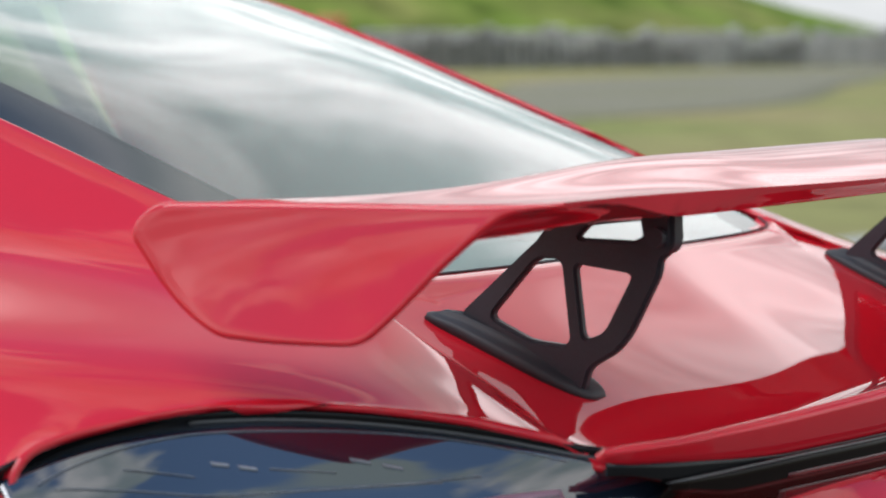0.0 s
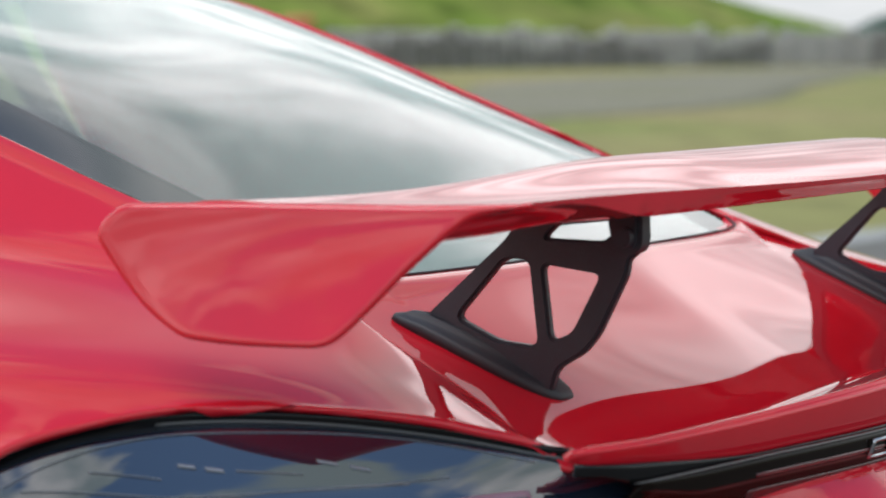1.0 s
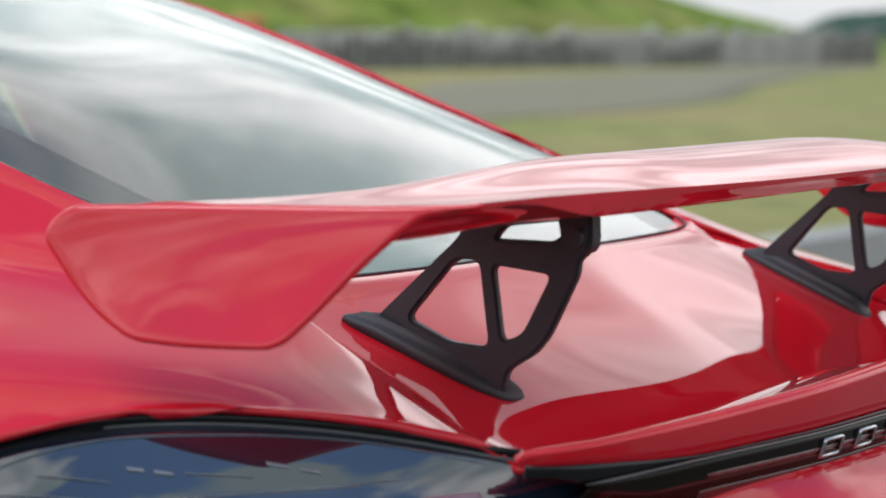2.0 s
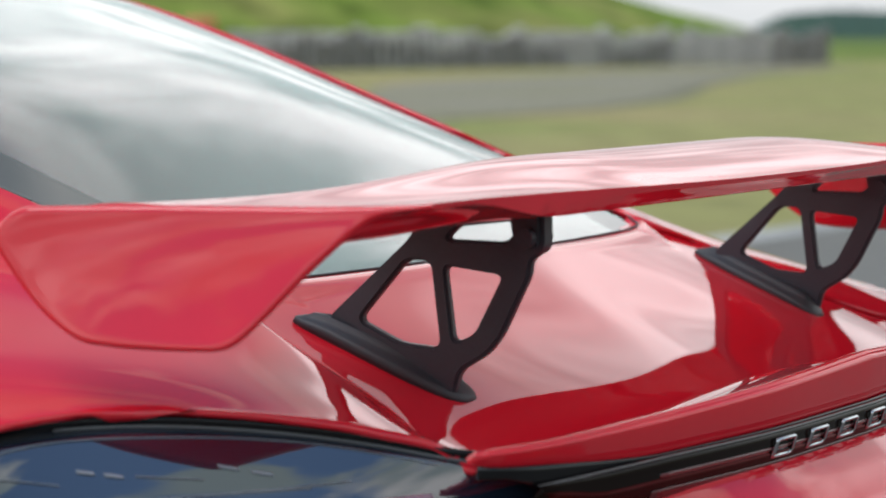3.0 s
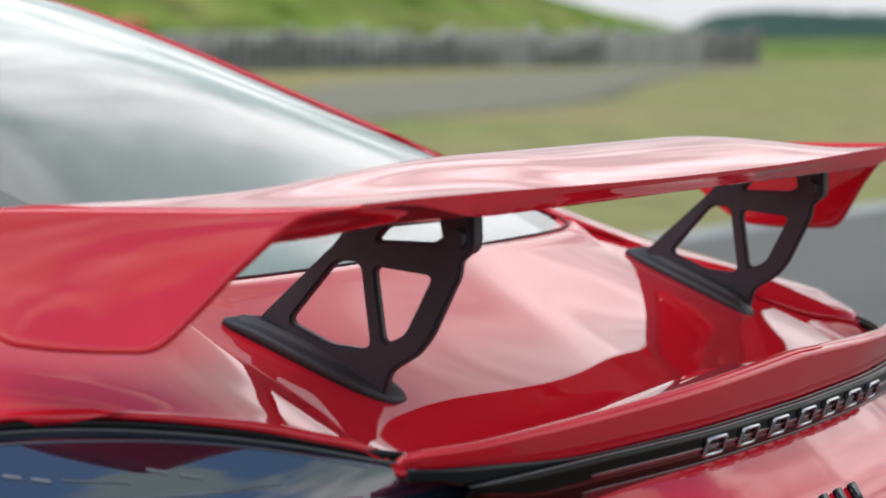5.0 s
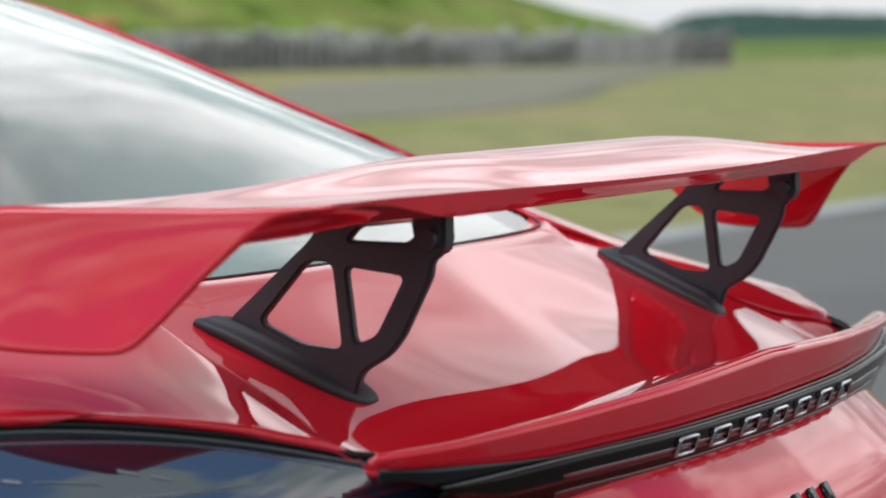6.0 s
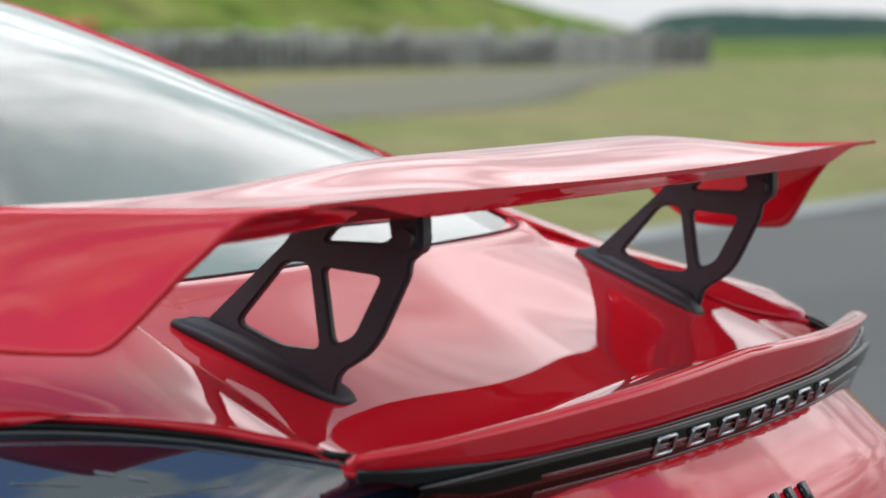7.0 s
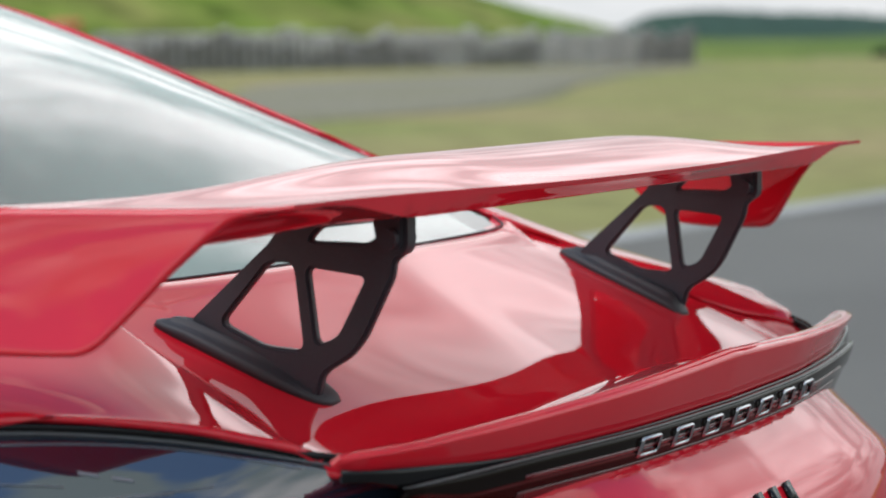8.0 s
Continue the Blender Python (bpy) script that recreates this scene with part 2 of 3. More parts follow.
def box(x0, x1, y0, y1, z0, z1, bevel=0.0):
    bm = bmesh.new()
    bmesh.ops.create_cube(bm, size=1)
    for v in bm.verts:
        v.co = Vector(((x0 + x1) / 2 + v.co.x * (x1 - x0), (y0 + y1) / 2 + v.co.y * (y1 - y0), (z0 + z1) / 2 + v.co.z * (z1 - z0)))
    if bevel:
        bmesh.ops.bevel(bm, geom=bm.edges[:], offset=bevel, segments=2, affect="EDGES")
    return bm


def rounded(loop, radius, seg=4):
    """Round the corners of a closed 2D outline; radius may be one number or one per corner."""
    out = []
    n = len(loop)
    for i, p in enumerate(loop):
        r = radius[i] if isinstance(radius, (list, tuple)) else radius
        p, a, b = Vector(p), Vector(loop[i - 1]), Vector(loop[(i + 1) % n])
        da, db = a - p, b - p
        r = min(r, da.length * 0.48, db.length * 0.48)
        if r <= 1e-5:
            out.append(p)
            continue
        s, e = p + da.normalized() * r, p + db.normalized() * r
        for k in range(seg + 1):
            t = k / seg
            out.append(s * (1 - t) ** 2 + p * 2 * t * (1 - t) + e * t * t)
    return out


def plate(outer, holes, place, thick, bevel=0.0015):
    """A flat plate from a closed outline with holes; place(a, b, c) puts outline coordinates and depth into the car."""
    bm = bmesh.new()
    edges = []
    for loop in (outer, *holes):
        vs = [bm.verts.new((p[0], p[1], 0)) for p in loop]
        edges += [bm.edges.new((vs[i - 1], vs[i])) for i in range(len(vs))]
    bmesh.ops.triangle_fill(bm, use_beauty=True, edges=edges, normal=(0, 0, 1))
    front = bm.faces[:]
    res = bmesh.ops.extrude_face_region(bm, geom=front)
    for v in res["geom"]:
        if isinstance(v, bmesh.types.BMVert):
            v.co.z += thick
    bmesh.ops.recalc_face_normals(bm, faces=bm.faces[:])
    if bevel:
        sharp = [e for e in bm.edges if len(e.link_faces) == 2 and e.calc_face_angle(0) > 1.2 and abs(e.verts[0].co.z - e.verts[1].co.z) < 1e-6]
        bmesh.ops.bevel(bm, geom=sharp, offset=bevel, segments=2, affect="EDGES")
    for v in bm.verts:
        v.co = Vector(place(*v.co))
    bmesh.ops.recalc_face_normals(bm, faces=bm.faces[:])
    return bm


# ---- ground, track and distance ----
def build_setting():
    bm = bmesh.new()
    radii = [0, 6, 12, 25, 50, 100, 200, 400, 900, 2500]
    rows = []
    for r in radii:
        rows.append([bm.verts.new((r * math.cos(a * math.tau / 48), r * math.sin(a * math.tau / 48), -0.012)) for a in range(48)] if r else [bm.verts.new((0, 0, -0.012))])
    for k in range(len(radii) - 1):
        for a in range(48):
            b = (a + 1) % 48
            if k == 0:
                bm.faces.new((rows[0][0], rows[1][a], rows[1][b]))
            else:
                bm.faces.new((rows[k][a], rows[k + 1][a], rows[k + 1][b], rows[k][b]))
    tagged(part("ground", bm, GRASS), "dry yellow-green grass field round the track", "ground", kind="structure")

    def band(y0, y1, z):
        return sheet(lambda u, v: Vector((-150 + 300 * u, y0(-150 + 300 * u) + (y1(-150 + 300 * u) - y0(-150 + 300 * u)) * v, z)), 60, 6, 0.01)
    edge = lambda x: 5.85 - 0.045 * x + 0.00035 * max(0, x - 40) ** 2
    tagged(part("road", band(lambda x: -9.0, edge, 0.0), ASPHALT), "grey asphalt of the race track", "road", kind="structure")
    tagged(part("road_edge", band(edge, lambda x: edge(x) + 0.38, 0.004), KERB), "pale concrete edging along the asphalt", "kerb", kind="structure")

    # a bending gravel run-off in front of the barrier
    def gravel(u, v):
        x = 20 + 115 * u
        mid = curve(x, [(20, 21.5), (40, 24.5), (70, 37.5), (100, 47), (135, 55)])
        half = curve(x, [(20, 2.8), (40, 3.6), (70, 5.6), (100, 4.6), (135, 2.6)])
        return Vector((x, mid + (2 * v - 1) * half, 0.004 - 0.006))
    tagged(part("gravel", sheet(gravel, 40, 6, 0.004), GRAVEL), "grey gravel run-off in front of the barrier", "gravel", kind="structure")

    # grass bank behind the barrier, laid out by bearing round the track's corner
    def bank(u, v):
        b = 19.5 + 32.5 * u
        near = barrier_d(b) + 4.0
        far = near + 75.0
        d = near + (far - near) * v
        top = curve(b, [(19.5, 0.02), (22.3, 0.45), (23.8, 2.4), (26.3, 4.4), (28.0, 5.5), (31.0, 7.4), (36.0, 9.3), (52.0, 10.6)])
        rise = smooth(v / 0.5) * (1 - smooth((v - 0.72) / 0.28))
        x, y = EYE0[0] + d * math.cos(radians(b)), EYE0[1] + d * math.sin(radians(b))
        return Vector((x, y, -0.03 + top * rise * (0.97 + 0.10 * noise.noise((x * 0.06, y * 0.06, 0)))))
    tagged(part("grass_bank", sheet(bank, 90, 34, 0), MOUND), "bright green mown grass bank behind the barrier", "bank", kind="structure")

    # lighter meadow rise before the far woods
    def meadow(u, v):
        b = radians(2 + 24 * u)
        d = 215 + 160 * v
        return Vector((d * math.cos(b), d * math.sin(b), -0.03 + (2.1 + 0.5 * noise.noise((u * 7, 1.7, 0))) * smooth(v)))
    tagged(part("meadow", sheet(meadow, 50, 10, 0), MEADOW), "green meadow rising behind the field", "meadow", kind="structure")

    # far wooded hills, with an uneven tree line
    def hills(u, v):
        a = radians(-5 + 62 * u)
        d = 520 + 300 * v
        b = -5 + 62 * u
        top = curve(b, [(-5, 7.5), (12, 6.6), (18, 7.2), (20, 8.2), (22, 9.0), (23, 8.2), (23.9, 4.5), (26, 2.0), (57, 2.0)])
        top += 0.8 * noise.noise((u * 14, 0.3, 0)) + 0.9 * noise.noise((u * 70, v * 8, 2)) + 0.5 * noise.noise((u * 230, v * 20, 5))
        return Vector((d * math.cos(a), d * math.sin(a), -0.05 + top * smooth(v / 0.35)))
    tagged(part("wooded_hills", sheet(hills, 320, 24, 0), LEAF), "low dark green wooded hills on the horizon", "hills", kind="structure")


EYE0 = (-1.95, -1.03)


def barrier_d(b):
    """Distance of the tyre barrier by bearing in degrees from the car's right."""
    return curve(b, [(19.5, 165), (22.2, 158), (26, 146), (31, 134), (36, 126), (42, 122), (52, 124)])


build_setting()


def tyre_mesh():
    bm = bmesh.new()
    prof = [(0.17, 0.02), (0.27, 0.0), (0.32, 0.05), (0.325, 0.14), (0.32, 0.23), (0.27, 0.28), (0.17, 0.26)]
    rings = [[bm.verts.new((r * math.cos(a * math.tau / 10), r * math.sin(a * math.tau / 10), z)) for a in range(10)] for r, z in prof]
    for i in range(len(prof) - 1):
        for a in range(10):
            b = (a + 1) % 10
            bm.faces.new((rings[i][a], rings[i][b], rings[i + 1][b], rings[i + 1][a]))
    return bm


def build_barrier():
    """Stacks of old tyres, double row, standing in front of the bank."""
    dark = part("tyre", tyre_mesh(), TYRE)
    pale = part("tyre", tyre_mesh(), PALETYRE)
    shared = {False: dark.data, True: pale.data}
    for ob in (dark, pale):
        bpy.data.objects.remove(ob)

    def place_stack(x, y, white, count, cap):
        stack = tagged(new("tyre_stack"), "stack of pale painted tyres in the barrier" if white else "stack of weathered dark tyres, the top ones coloured paler as if skylit", "tyre stack", group="tyre barrier")
        stack.matrix_world = pose(x, y, -0.012, 0, 0, random.uniform(0, 360))
        for k in range(count):
            # topmost tyres of dark stacks are coloured pale for the sky light on them
            t = new("tyre", shared[white or k >= count - cap])
            t.parent = stack
            t.location = (random.uniform(-0.05, 0.05), random.uniform(-0.05, 0.05), k * 0.28)

    b = 22.25
    while b < 41.5:
        d = barrier_d(b)
        x, y = EYE0[0] + d * math.cos(radians(b)), EYE0[1] + d * math.sin(radians(b))
        white = noise.noise((b * 0.35, 3.1, 0)) > 0.25 or 23.4 < b < 25.6
        swell = noise.noise((b * 0.9, 7.7, 0))
        count = 7 if swell > -0.15 else 6
        cap = max(0, round(1.7 + 3.4 * noise.noise((b * 0.6, 1.3, 0)) + random.uniform(-0.6, 0.6)))
        place_stack(x, y, white, count + random.choice((0, 0, 0, 1, -1)), cap)
        # the second row fills the gaps from behind
        turn = radians(b + 0.13)
        place_stack(EYE0[0] + (d + 0.5) * math.cos(turn), EYE0[1] + (d + 0.5) * math.sin(turn), white, count, cap)
        step = 0.66 / math.hypot(d, (barrier_d(b + 0.05) - barrier_d(b)) / math.radians(0.05))
        b += math.degrees(step)


build_barrier()


def build_far_things():
    # orange marshal board above the barrier
    b, d = 36.2, barrier_d(36.2) + 6
    x, y = EYE0[0] + d * math.cos(radians(b)), EYE0[1] + d * math.sin(radians(b))
    post = tagged(new("marker_board"), "orange marker board on posts behind the barrier", "sign")
    post.matrix_world = pose(x, y, -0.012, 0, 0, b - 90)
    bpy.context.view_layer.update()

    def local(bm, name, mat):
        ob = part(name, bm, mat)
        ob.parent = post
    local(box(-0.8, 0.8, -0.03, 0.03, 2.05, 2.75, 0.01), "board", ORANGE)
    for sx in (-0.65, 0.65):
        local(box(sx - 0.04, sx + 0.04, 0.031, 0.11, 0.0, 2.7, 0.005), "post", BLACK)
    # a dark round bush out in the field
    random.seed(5)
    bx, by = 171.0, 55.0
    bm = bmesh.new()
    for k in range(900):
        a, c = random.uniform(0, math.tau), random.uniform(-0.1, 1)
        r = 0.75 * (0.75 + 0.3 * noise.noise((math.cos(a) * 2, math.sin(a) * 2, c * 2))) * random.uniform(0.8, 1.05)
        s = math.sqrt(max(0.0, 1 - c * c))
        p = Vector((r * 1.4 * s * math.cos(a), r * 1.4 * s * math.sin(a), 0.25 + 0.85 * r * c))
        q = Vector((random.gauss(0, 1), random.gauss(0, 1), random.gauss(0, 1))).normalized()
        w = q.orthogonal().normalized() * 0.10
        q = q.cross(w).normalized() * 0.10
        bm.faces.new([bm.verts.new(p + o) for o in (w, q, -w, -q)])
    bush = tagged(part("bush", bm, LEAF), "dark green bush in the field", "bush")
    bush.location = (bx, by, 0.0)


build_far_things()

# ---- the car: x to its right, y ahead, struts of the wing near y = 0 ----
car = tagged(new("car"), "red two-seat sports coupe with a large rear wing, parked on asphalt", "car")
car.location = (0, 1.9, 0)
bpy.context.view_layer.update()

REAR_AXLE, FRONT_AXLE, WHEEL_R = 0.70, 3.17, 0.345


LAMP_TOP = [(0.47, -0.152, 0.925), (0.50, -0.120, 0.936), (0.53, -0.079, 0.9464), (0.57, -0.012, 0.9545), (0.60, 0.039, 0.9557), (0.64, 0.066, 0.954), (0.68, 0.098, 0.946), (0.72, 0.113, 0.939), (0.77, 0.117, 0.9285)]


def lamp_y(s):
    return curve(s, [(p[0], p[1]) for p in LAMP_TOP])


def lamp_z(s):
    return curve(s, [(p[0], p[2]) for p in LAMP_TOP])


def shut_s(y):
    return curve(y, [(-0.20, 0.474), (-0.152, 0.47), (-0.06, 0.43), (0.06, 0.405), (0.12, 0.370), (0.17, 0.362)])


def lid_s(y):
    """Half width of the lid: the shut line, then the tail running out behind the quarter panels."""
    return shut_s(y) + 0.033 * smooth((-0.165 - y) / 0.022)


def glass_s(y):
    return curve(y, [(0.12, 0.345), (0.16, 0.364), (0.28, 0.396), (0.49, 0.408), (0.70, 0.430), (0.87, 0.447), (1.25, 0.485)])


def glass_z(y):
    return curve(y, [(0.12, 1.026), (0.16, 1.040), (0.28, 1.083), (0.483, 1.153), (0.66, 1.211), (0.836, 1.259), (1.05, 1.287), (1.25, 1.301)])


def lip_y(s):
    return curve(s, [(0, -0.268), (0.15, -0.263), (0.3, -0.245), (0.42, -0.220), (0.465, -0.208), (0.490, -0.198), (0.504, -0.186), (0.511, -0.165)])


def lip_z(s):
    return curve(s, [(0, 0.957), (0.3, 0.946), (0.44, 0.940), (0.490, 0.9385), (0.504, 0.9365), (0.511, 0.930)])


# rear window line across the car
def sill_y(s):
    return curve(s, [(0, 0.104), (0.2, 0.107), (0.30, 0.110), (0.342, 0.116), (0.36, 0.138)])


CROWN, DIP = 0.066, 0.009


def deck_z(s, y):
    """Height of the engine lid: it slopes down from the window, then turns up tightly into the tail lip."""
    y0, m0 = max(-0.166, lip_y(s) + 0.046), 0.40
    z0 = 1.0120 + m0 * (y0 - 0.106)
    c = s - 0.75 * 0.5 * (s - 0.40 + math.sqrt((s - 0.40) ** 2 + 0.0006))     # the crown eases off outside the struts
    across = 0.0062 + CROWN * (math.sqrt(0.1225 + 0.0064) - math.sqrt(c * c + 0.0064))
    across -= DIP * (1 - ease(s / 0.33)) * max(0.0, (0.106 - y) * (y + 0.166)) / 0.0185
    across += 0.011 * smooth((s - 0.425) / 0.045) * smooth((-0.08 - y) / 0.07)
    if y >= y0:
        return z0 + m0 * (y - y0) + across
    y1, z1, m1 = lip_y(s), lip_z(s), -0.30
    h = y1 - y0
    t = (y - y0) / h
    return (2 * t**3 - 3 * t**2 + 1) * (z0 + across) + (t**3 - 2 * t**2 + t) * h * m0 * 0.5 + (-2 * t**3 + 3 * t**2) * z1 + (t**3 - t**2) * h * m1


def glass_edge(s):
    """Height of the rear window's lower edge."""
    y = sill_y(min(s, 0.36))
    return glass_z(max(0.12, y)) - max(0.0, 0.12 - y) * 0.45


def deck_top(s, y):
    """The lid with the narrow ledge that lifts it flush to the glass."""
    yf = sill_y(min(s, 0.36)) - 0.004
    z = deck_z(s, y)
    return z + (glass_edge(s) - 0.0005 - z) * smooth((y - (yf - 0.034)) / 0.034)


def lid(u, v):
    x = (2 * u - 1)
    s0 = abs(x)
    s = s0 * 0.42
    yf = sill_y(min(s, 0.36)) - 0.004
    yr = lip_y(s0 * 0.505)
    y = yf + (yr - yf) * v
    s = s0 * (lid_s(y) - 0.0005)
    z = deck_top(s, y)
    # rolled lip at the very end
    z -= 0.004 * max(0.0, (v - 0.97) / 0.03) ** 2
    return Vector((math.copysign(s, x), y, z))


part("engine_lid", sheet(lid, 80, 90, 0.006, flip=True), PAINT, car, "glossy red sloping engine lid with an upswept tail")


# ducktail face below the lip, down to the dark strip
def tail_face(u, v):
    s = (2 * u - 1) * 0.505
    a = abs(s)
    z1 = lip_z(a) - 0.004
    z0 = curve(a, [(0.25, 0.9118), (0.33, 0.9117), (0.38, 0.9136), (0.42, 0.9166), (0.46, 0.9196), (0.490, 0.9214), (0.499, 0.9230), (0.505, 0.9262)])
    t = v
    y = lip_y(a) - 0.005 * (1 - max(0.0, 1 - t / 0.12) ** 2) + 0.010 * t
    return Vector((s, y, z1 + (z0 - z1) * t))


part("tail_lip", sheet(tail_face, 60, 12, 0.006, flip=True), PAINT, car, "red upswept tail lip above the dark strip")


def strip_face(u, v):
    s = (2 * u - 1) * 0.460
    a = abs(s)
    y = lip_y(a) - 0.005
    z = 0.9128 - 0.004 * smooth((a - 0.3) / 0.2) - 0.041 * (1 - 0.55 * smooth((a - 0.39) / 0.07)) * v
    y += 0.003 * max(0.0, 1 - v / 0.10) ** 2
    y -= 0.0012 * math.sin(math.pi * min(1.0, v / 0.42))     # a rounded upper bar over a lower panel that leans in
    y += 0.016 * max(0.0, v - 0.42) + 0.002 * smooth((v - 0.40) / 0.05)
    return Vector((s, y + 0.002 * v, z))


def trim_tube(u, v):
    x = (2 * u - 1) * 0.466
    a = abs(x)
    r = 0.0009 * (1 - 0.9 * smooth((a - 0.44) / 0.036))
    c = Vector((x, lip_y(a) - 0.0045, 0.9118 - 0.004 * smooth((a - 0.3) / 0.2)))
    return c + Vector((0, r * math.cos(math.tau * v), r * math.sin(math.tau * v)))


def lip_gap(u, v):
    """Dark seam between the painted lip and the strip, opening towards the ends."""
    s = (2 * u - 1) * 0.503
    a = abs(s)
    top = curve(a, [(0.25, 0.9133), (0.33, 0.9132), (0.38, 0.9151), (0.42, 0.9181), (0.46, 0.9211), (0.490, 0.9229), (0.507, 0.9245)])
    low = 0.9093 - 0.004 * smooth((a - 0.3) / 0.2) + 0.010 * smooth((a - 0.45) / 0.045)
    return Vector((s, lip_y(a) + 0.0005, top + (low - top) * v))


strip = part("light_strip", sheet(strip_face, 60, 30, 0.004, flip=True), STRIP, car, "dark smoked light strip across the tail")
part("lip_seam", sheet(lip_gap, 70, 4, 0.003, flip=True), GLOSSBLACK, strip)
band = lambda v0, v1, out: lambda u, v: strip_face(0.13 + 0.74 * u, v0 + (v1 - v0) * v) + Vector((0, -out, 0))
part("red_line", sheet(band(0.30, 0.37, 0.0005), 60, 2, 0.001, flip=True), LAMPRED, strip, "thin dark red line")
part("lower_red_band", sheet(band(0.62, 0.99, 0.0005), 60, 8, 0.001, flip=True), LAMPRED, strip, "dark red lower band of the strip")
part("strip_trim", sheet(trim_tube, 80, 10, 0), SATIN, strip, "thin satin metal line")


def bumper(u, v):
    s = (2 * u - 1)
    a = abs(s)
    w = 0.78
    x = s * w
    pts = [(0.010, 0.893), (0.0, 0.883), (-0.025, 0.861), (-0.060, 0.823), (-0.078, 0.74), (-0.07, 0.6), (-0.05, 0.4), (0.02, 0.22)]
    p = spline([Vector((q[0], q[1], 0)) for q in pts], v)
    ax = abs(x)
    y = curve(ax, [(0, -0.268), (0.15, -0.263), (0.3, -0.245), (0.42, -0.215), (0.55, -0.13), (0.68, -0.02), (0.78, 0.10)])
    drop = curve(ax, [(0.20, 0.0), (0.28, 0.003), (0.35, 0.012), (0.42, 0.026), (0.5, 0.050), (0.6, 0.10), (0.7, 0.14), (0.78, 0.18)])
    return Vector((x, y + p.x, p.y - drop))


bump = part("rear_bumper", sheet(bumper, 64, 30, 0.006, flip=True), PAINT, car, "rounded red rear bumper")


# ---- quarter panels with haunches ----
def q_inner(y):
    f = smooth((y - 0.06) / 0.11)
    sh, zh = shut_s(y) + 0.0005, deck_top(shut_s(y), max(y, -0.170)) - 0.0020
    return sh + (glass_s(y) + 0.004 - sh) * f, zh + (glass_z(y) - 0.002 - zh) * f


def haunch(k, y):
    """Section of the quarter panel at y: k in 0..1 from the window line outwards and down to the sill."""
    si, zi = q_inner(y)
    s1, z1 = curve(y, [(-0.15, 0.53), (0, 0.50), (0.2, 0.50), (0.5, 0.56), (1.2, 0.66)]), curve(y, [(-0.15, 0.922), (0.0, 0.968), (0.15, 1.005), (0.3, 1.036), (0.5, 1.06), (1.2, 1.08)])
    s2, z2 = curve(y, [(-0.15, 0.52), (0, 0.575), (0.2, 0.62), (0.5, 0.70), (1.2, 0.74)]), curve(y, [(-0.15, 0.918), (0.0, 0.9525), (0.15, 0.987), (0.3, 1.012), (0.5, 1.018), (1.2, 0.985)])
    s3, z3 = curve(y, [(-0.15, 0.56), (0, 0.66), (0.2, 0.74), (0.5, 0.82), (1.2, 0.82)]), curve(y, [(-0.15, 0.915), (0.0, 0.944), (0.15, 0.966), (0.3, 0.985), (0.5, 0.985), (1.2, 0.93)])
    s4, z4 = curve(y, [(-0.15, 0.60), (0, 0.70), (0.2, 0.81), (0.5, 0.885), (1.2, 0.865)]), curve(y, [(-0.15, 0.82), (0.0, 0.84), (0.2, 0.87), (0.5, 0.87), (1.2, 0.80)])
    w = 1 - smooth((y - 0.02) / 0.15)
    z1 += (min(z1, zi - 0.06 * (s1 - si)) - z1) * w
    arch = WHEEL_R + math.sqrt(max(0.0, 0.385**2 - (y - REAR_AXLE) ** 2))
    z6 = max(0.24, arch if abs(y - REAR_AXLE) < 0.385 else 0.0)
    s5, z5 = curve(y, [(-0.15, 0.62), (0, 0.72), (0.2, 0.83), (0.5, 0.90), (1.2, 0.87)]), max(0.62, z6 + 0.04)
    s6 = s5 - 0.01
    f = smooth((y - 0.05) / 0.12)
    pa, pb = (si + (s1 - si) * (0.33 - 0.22 * f), zi + (z1 - zi) * (0.33 - 0.26 * f)), (si + (s1 - si) * (0.66 - 0.36 * f), zi + (z1 - zi) * (0.66 - 0.42 * f))
    p = spline([Vector((a, b, 0)) for a, b in ((si, zi), pa, pb, (s1, z1), (s2, z2), (s3, z3), (s4, z4), (s5, z5), (s6, z6))], k)
    return p.x, p.y


def quarter(sign):
    def fn(u, v):
        yr = -0.155
        # rear edge: the top of the tail lamp
        k = u
        s_try, _ = haunch(k, 0.05)
        yr = lamp_y(s_try)
        for _ in range(3):
            s_try, _z = haunch(k, yr)
            yr = lamp_y(s_try) + 0.10 * smooth((k - 0.74) / 0.2)
        y = yr + (1.25 - yr) * v**1.35
        s, z = haunch(k, y)
        if k < 0.80:
            se, ze = haunch(k, yr)
            z += (lamp_z(se) - ze) * (1 - smooth(v / 0.30)) * (1 - smooth((k - 0.64) / 0.14)) * smooth(k / 0.10)
        return Vector((sign * s, y, z))
    return fn


def fair(fn, nu, nv, rounds):
    """The same panel with its inside evened out, so that reflections run clean."""
    g = np.array([[fn(i / nu, j / nv)[:] for j in range(nv + 1)] for i in range(nu + 1)])
    ease = np.clip(np.arange(1, nv) / 4.0, 0.0, 1.0)[None, :, None]
    ease = ease * (1 - 0.75 * np.clip((np.arange(1, nv) / nv - 0.22) / 0.2, 0.0, 1.0))[None, :, None]     # the shoulder line ahead stays crisp
    for _ in range(rounds):
        g[1:-1, 1:-1] += 0.5 * ease * (0.25 * (g[2:, 1:-1] + g[:-2, 1:-1] + g[1:-1, 2:] + g[1:-1, :-2]) - g[1:-1, 1:-1])
    return lambda u, v: Vector(g[round(u * nu), round(v * nv)])


def seam_line(fn, u0, width):
    """A fine dark panel gap that runs along beside the window."""
    def at(u, v):
        j = 0.30 + 0.68 * u
        a, b = fn(u0, j), fn(u0 + 0.0125, j)
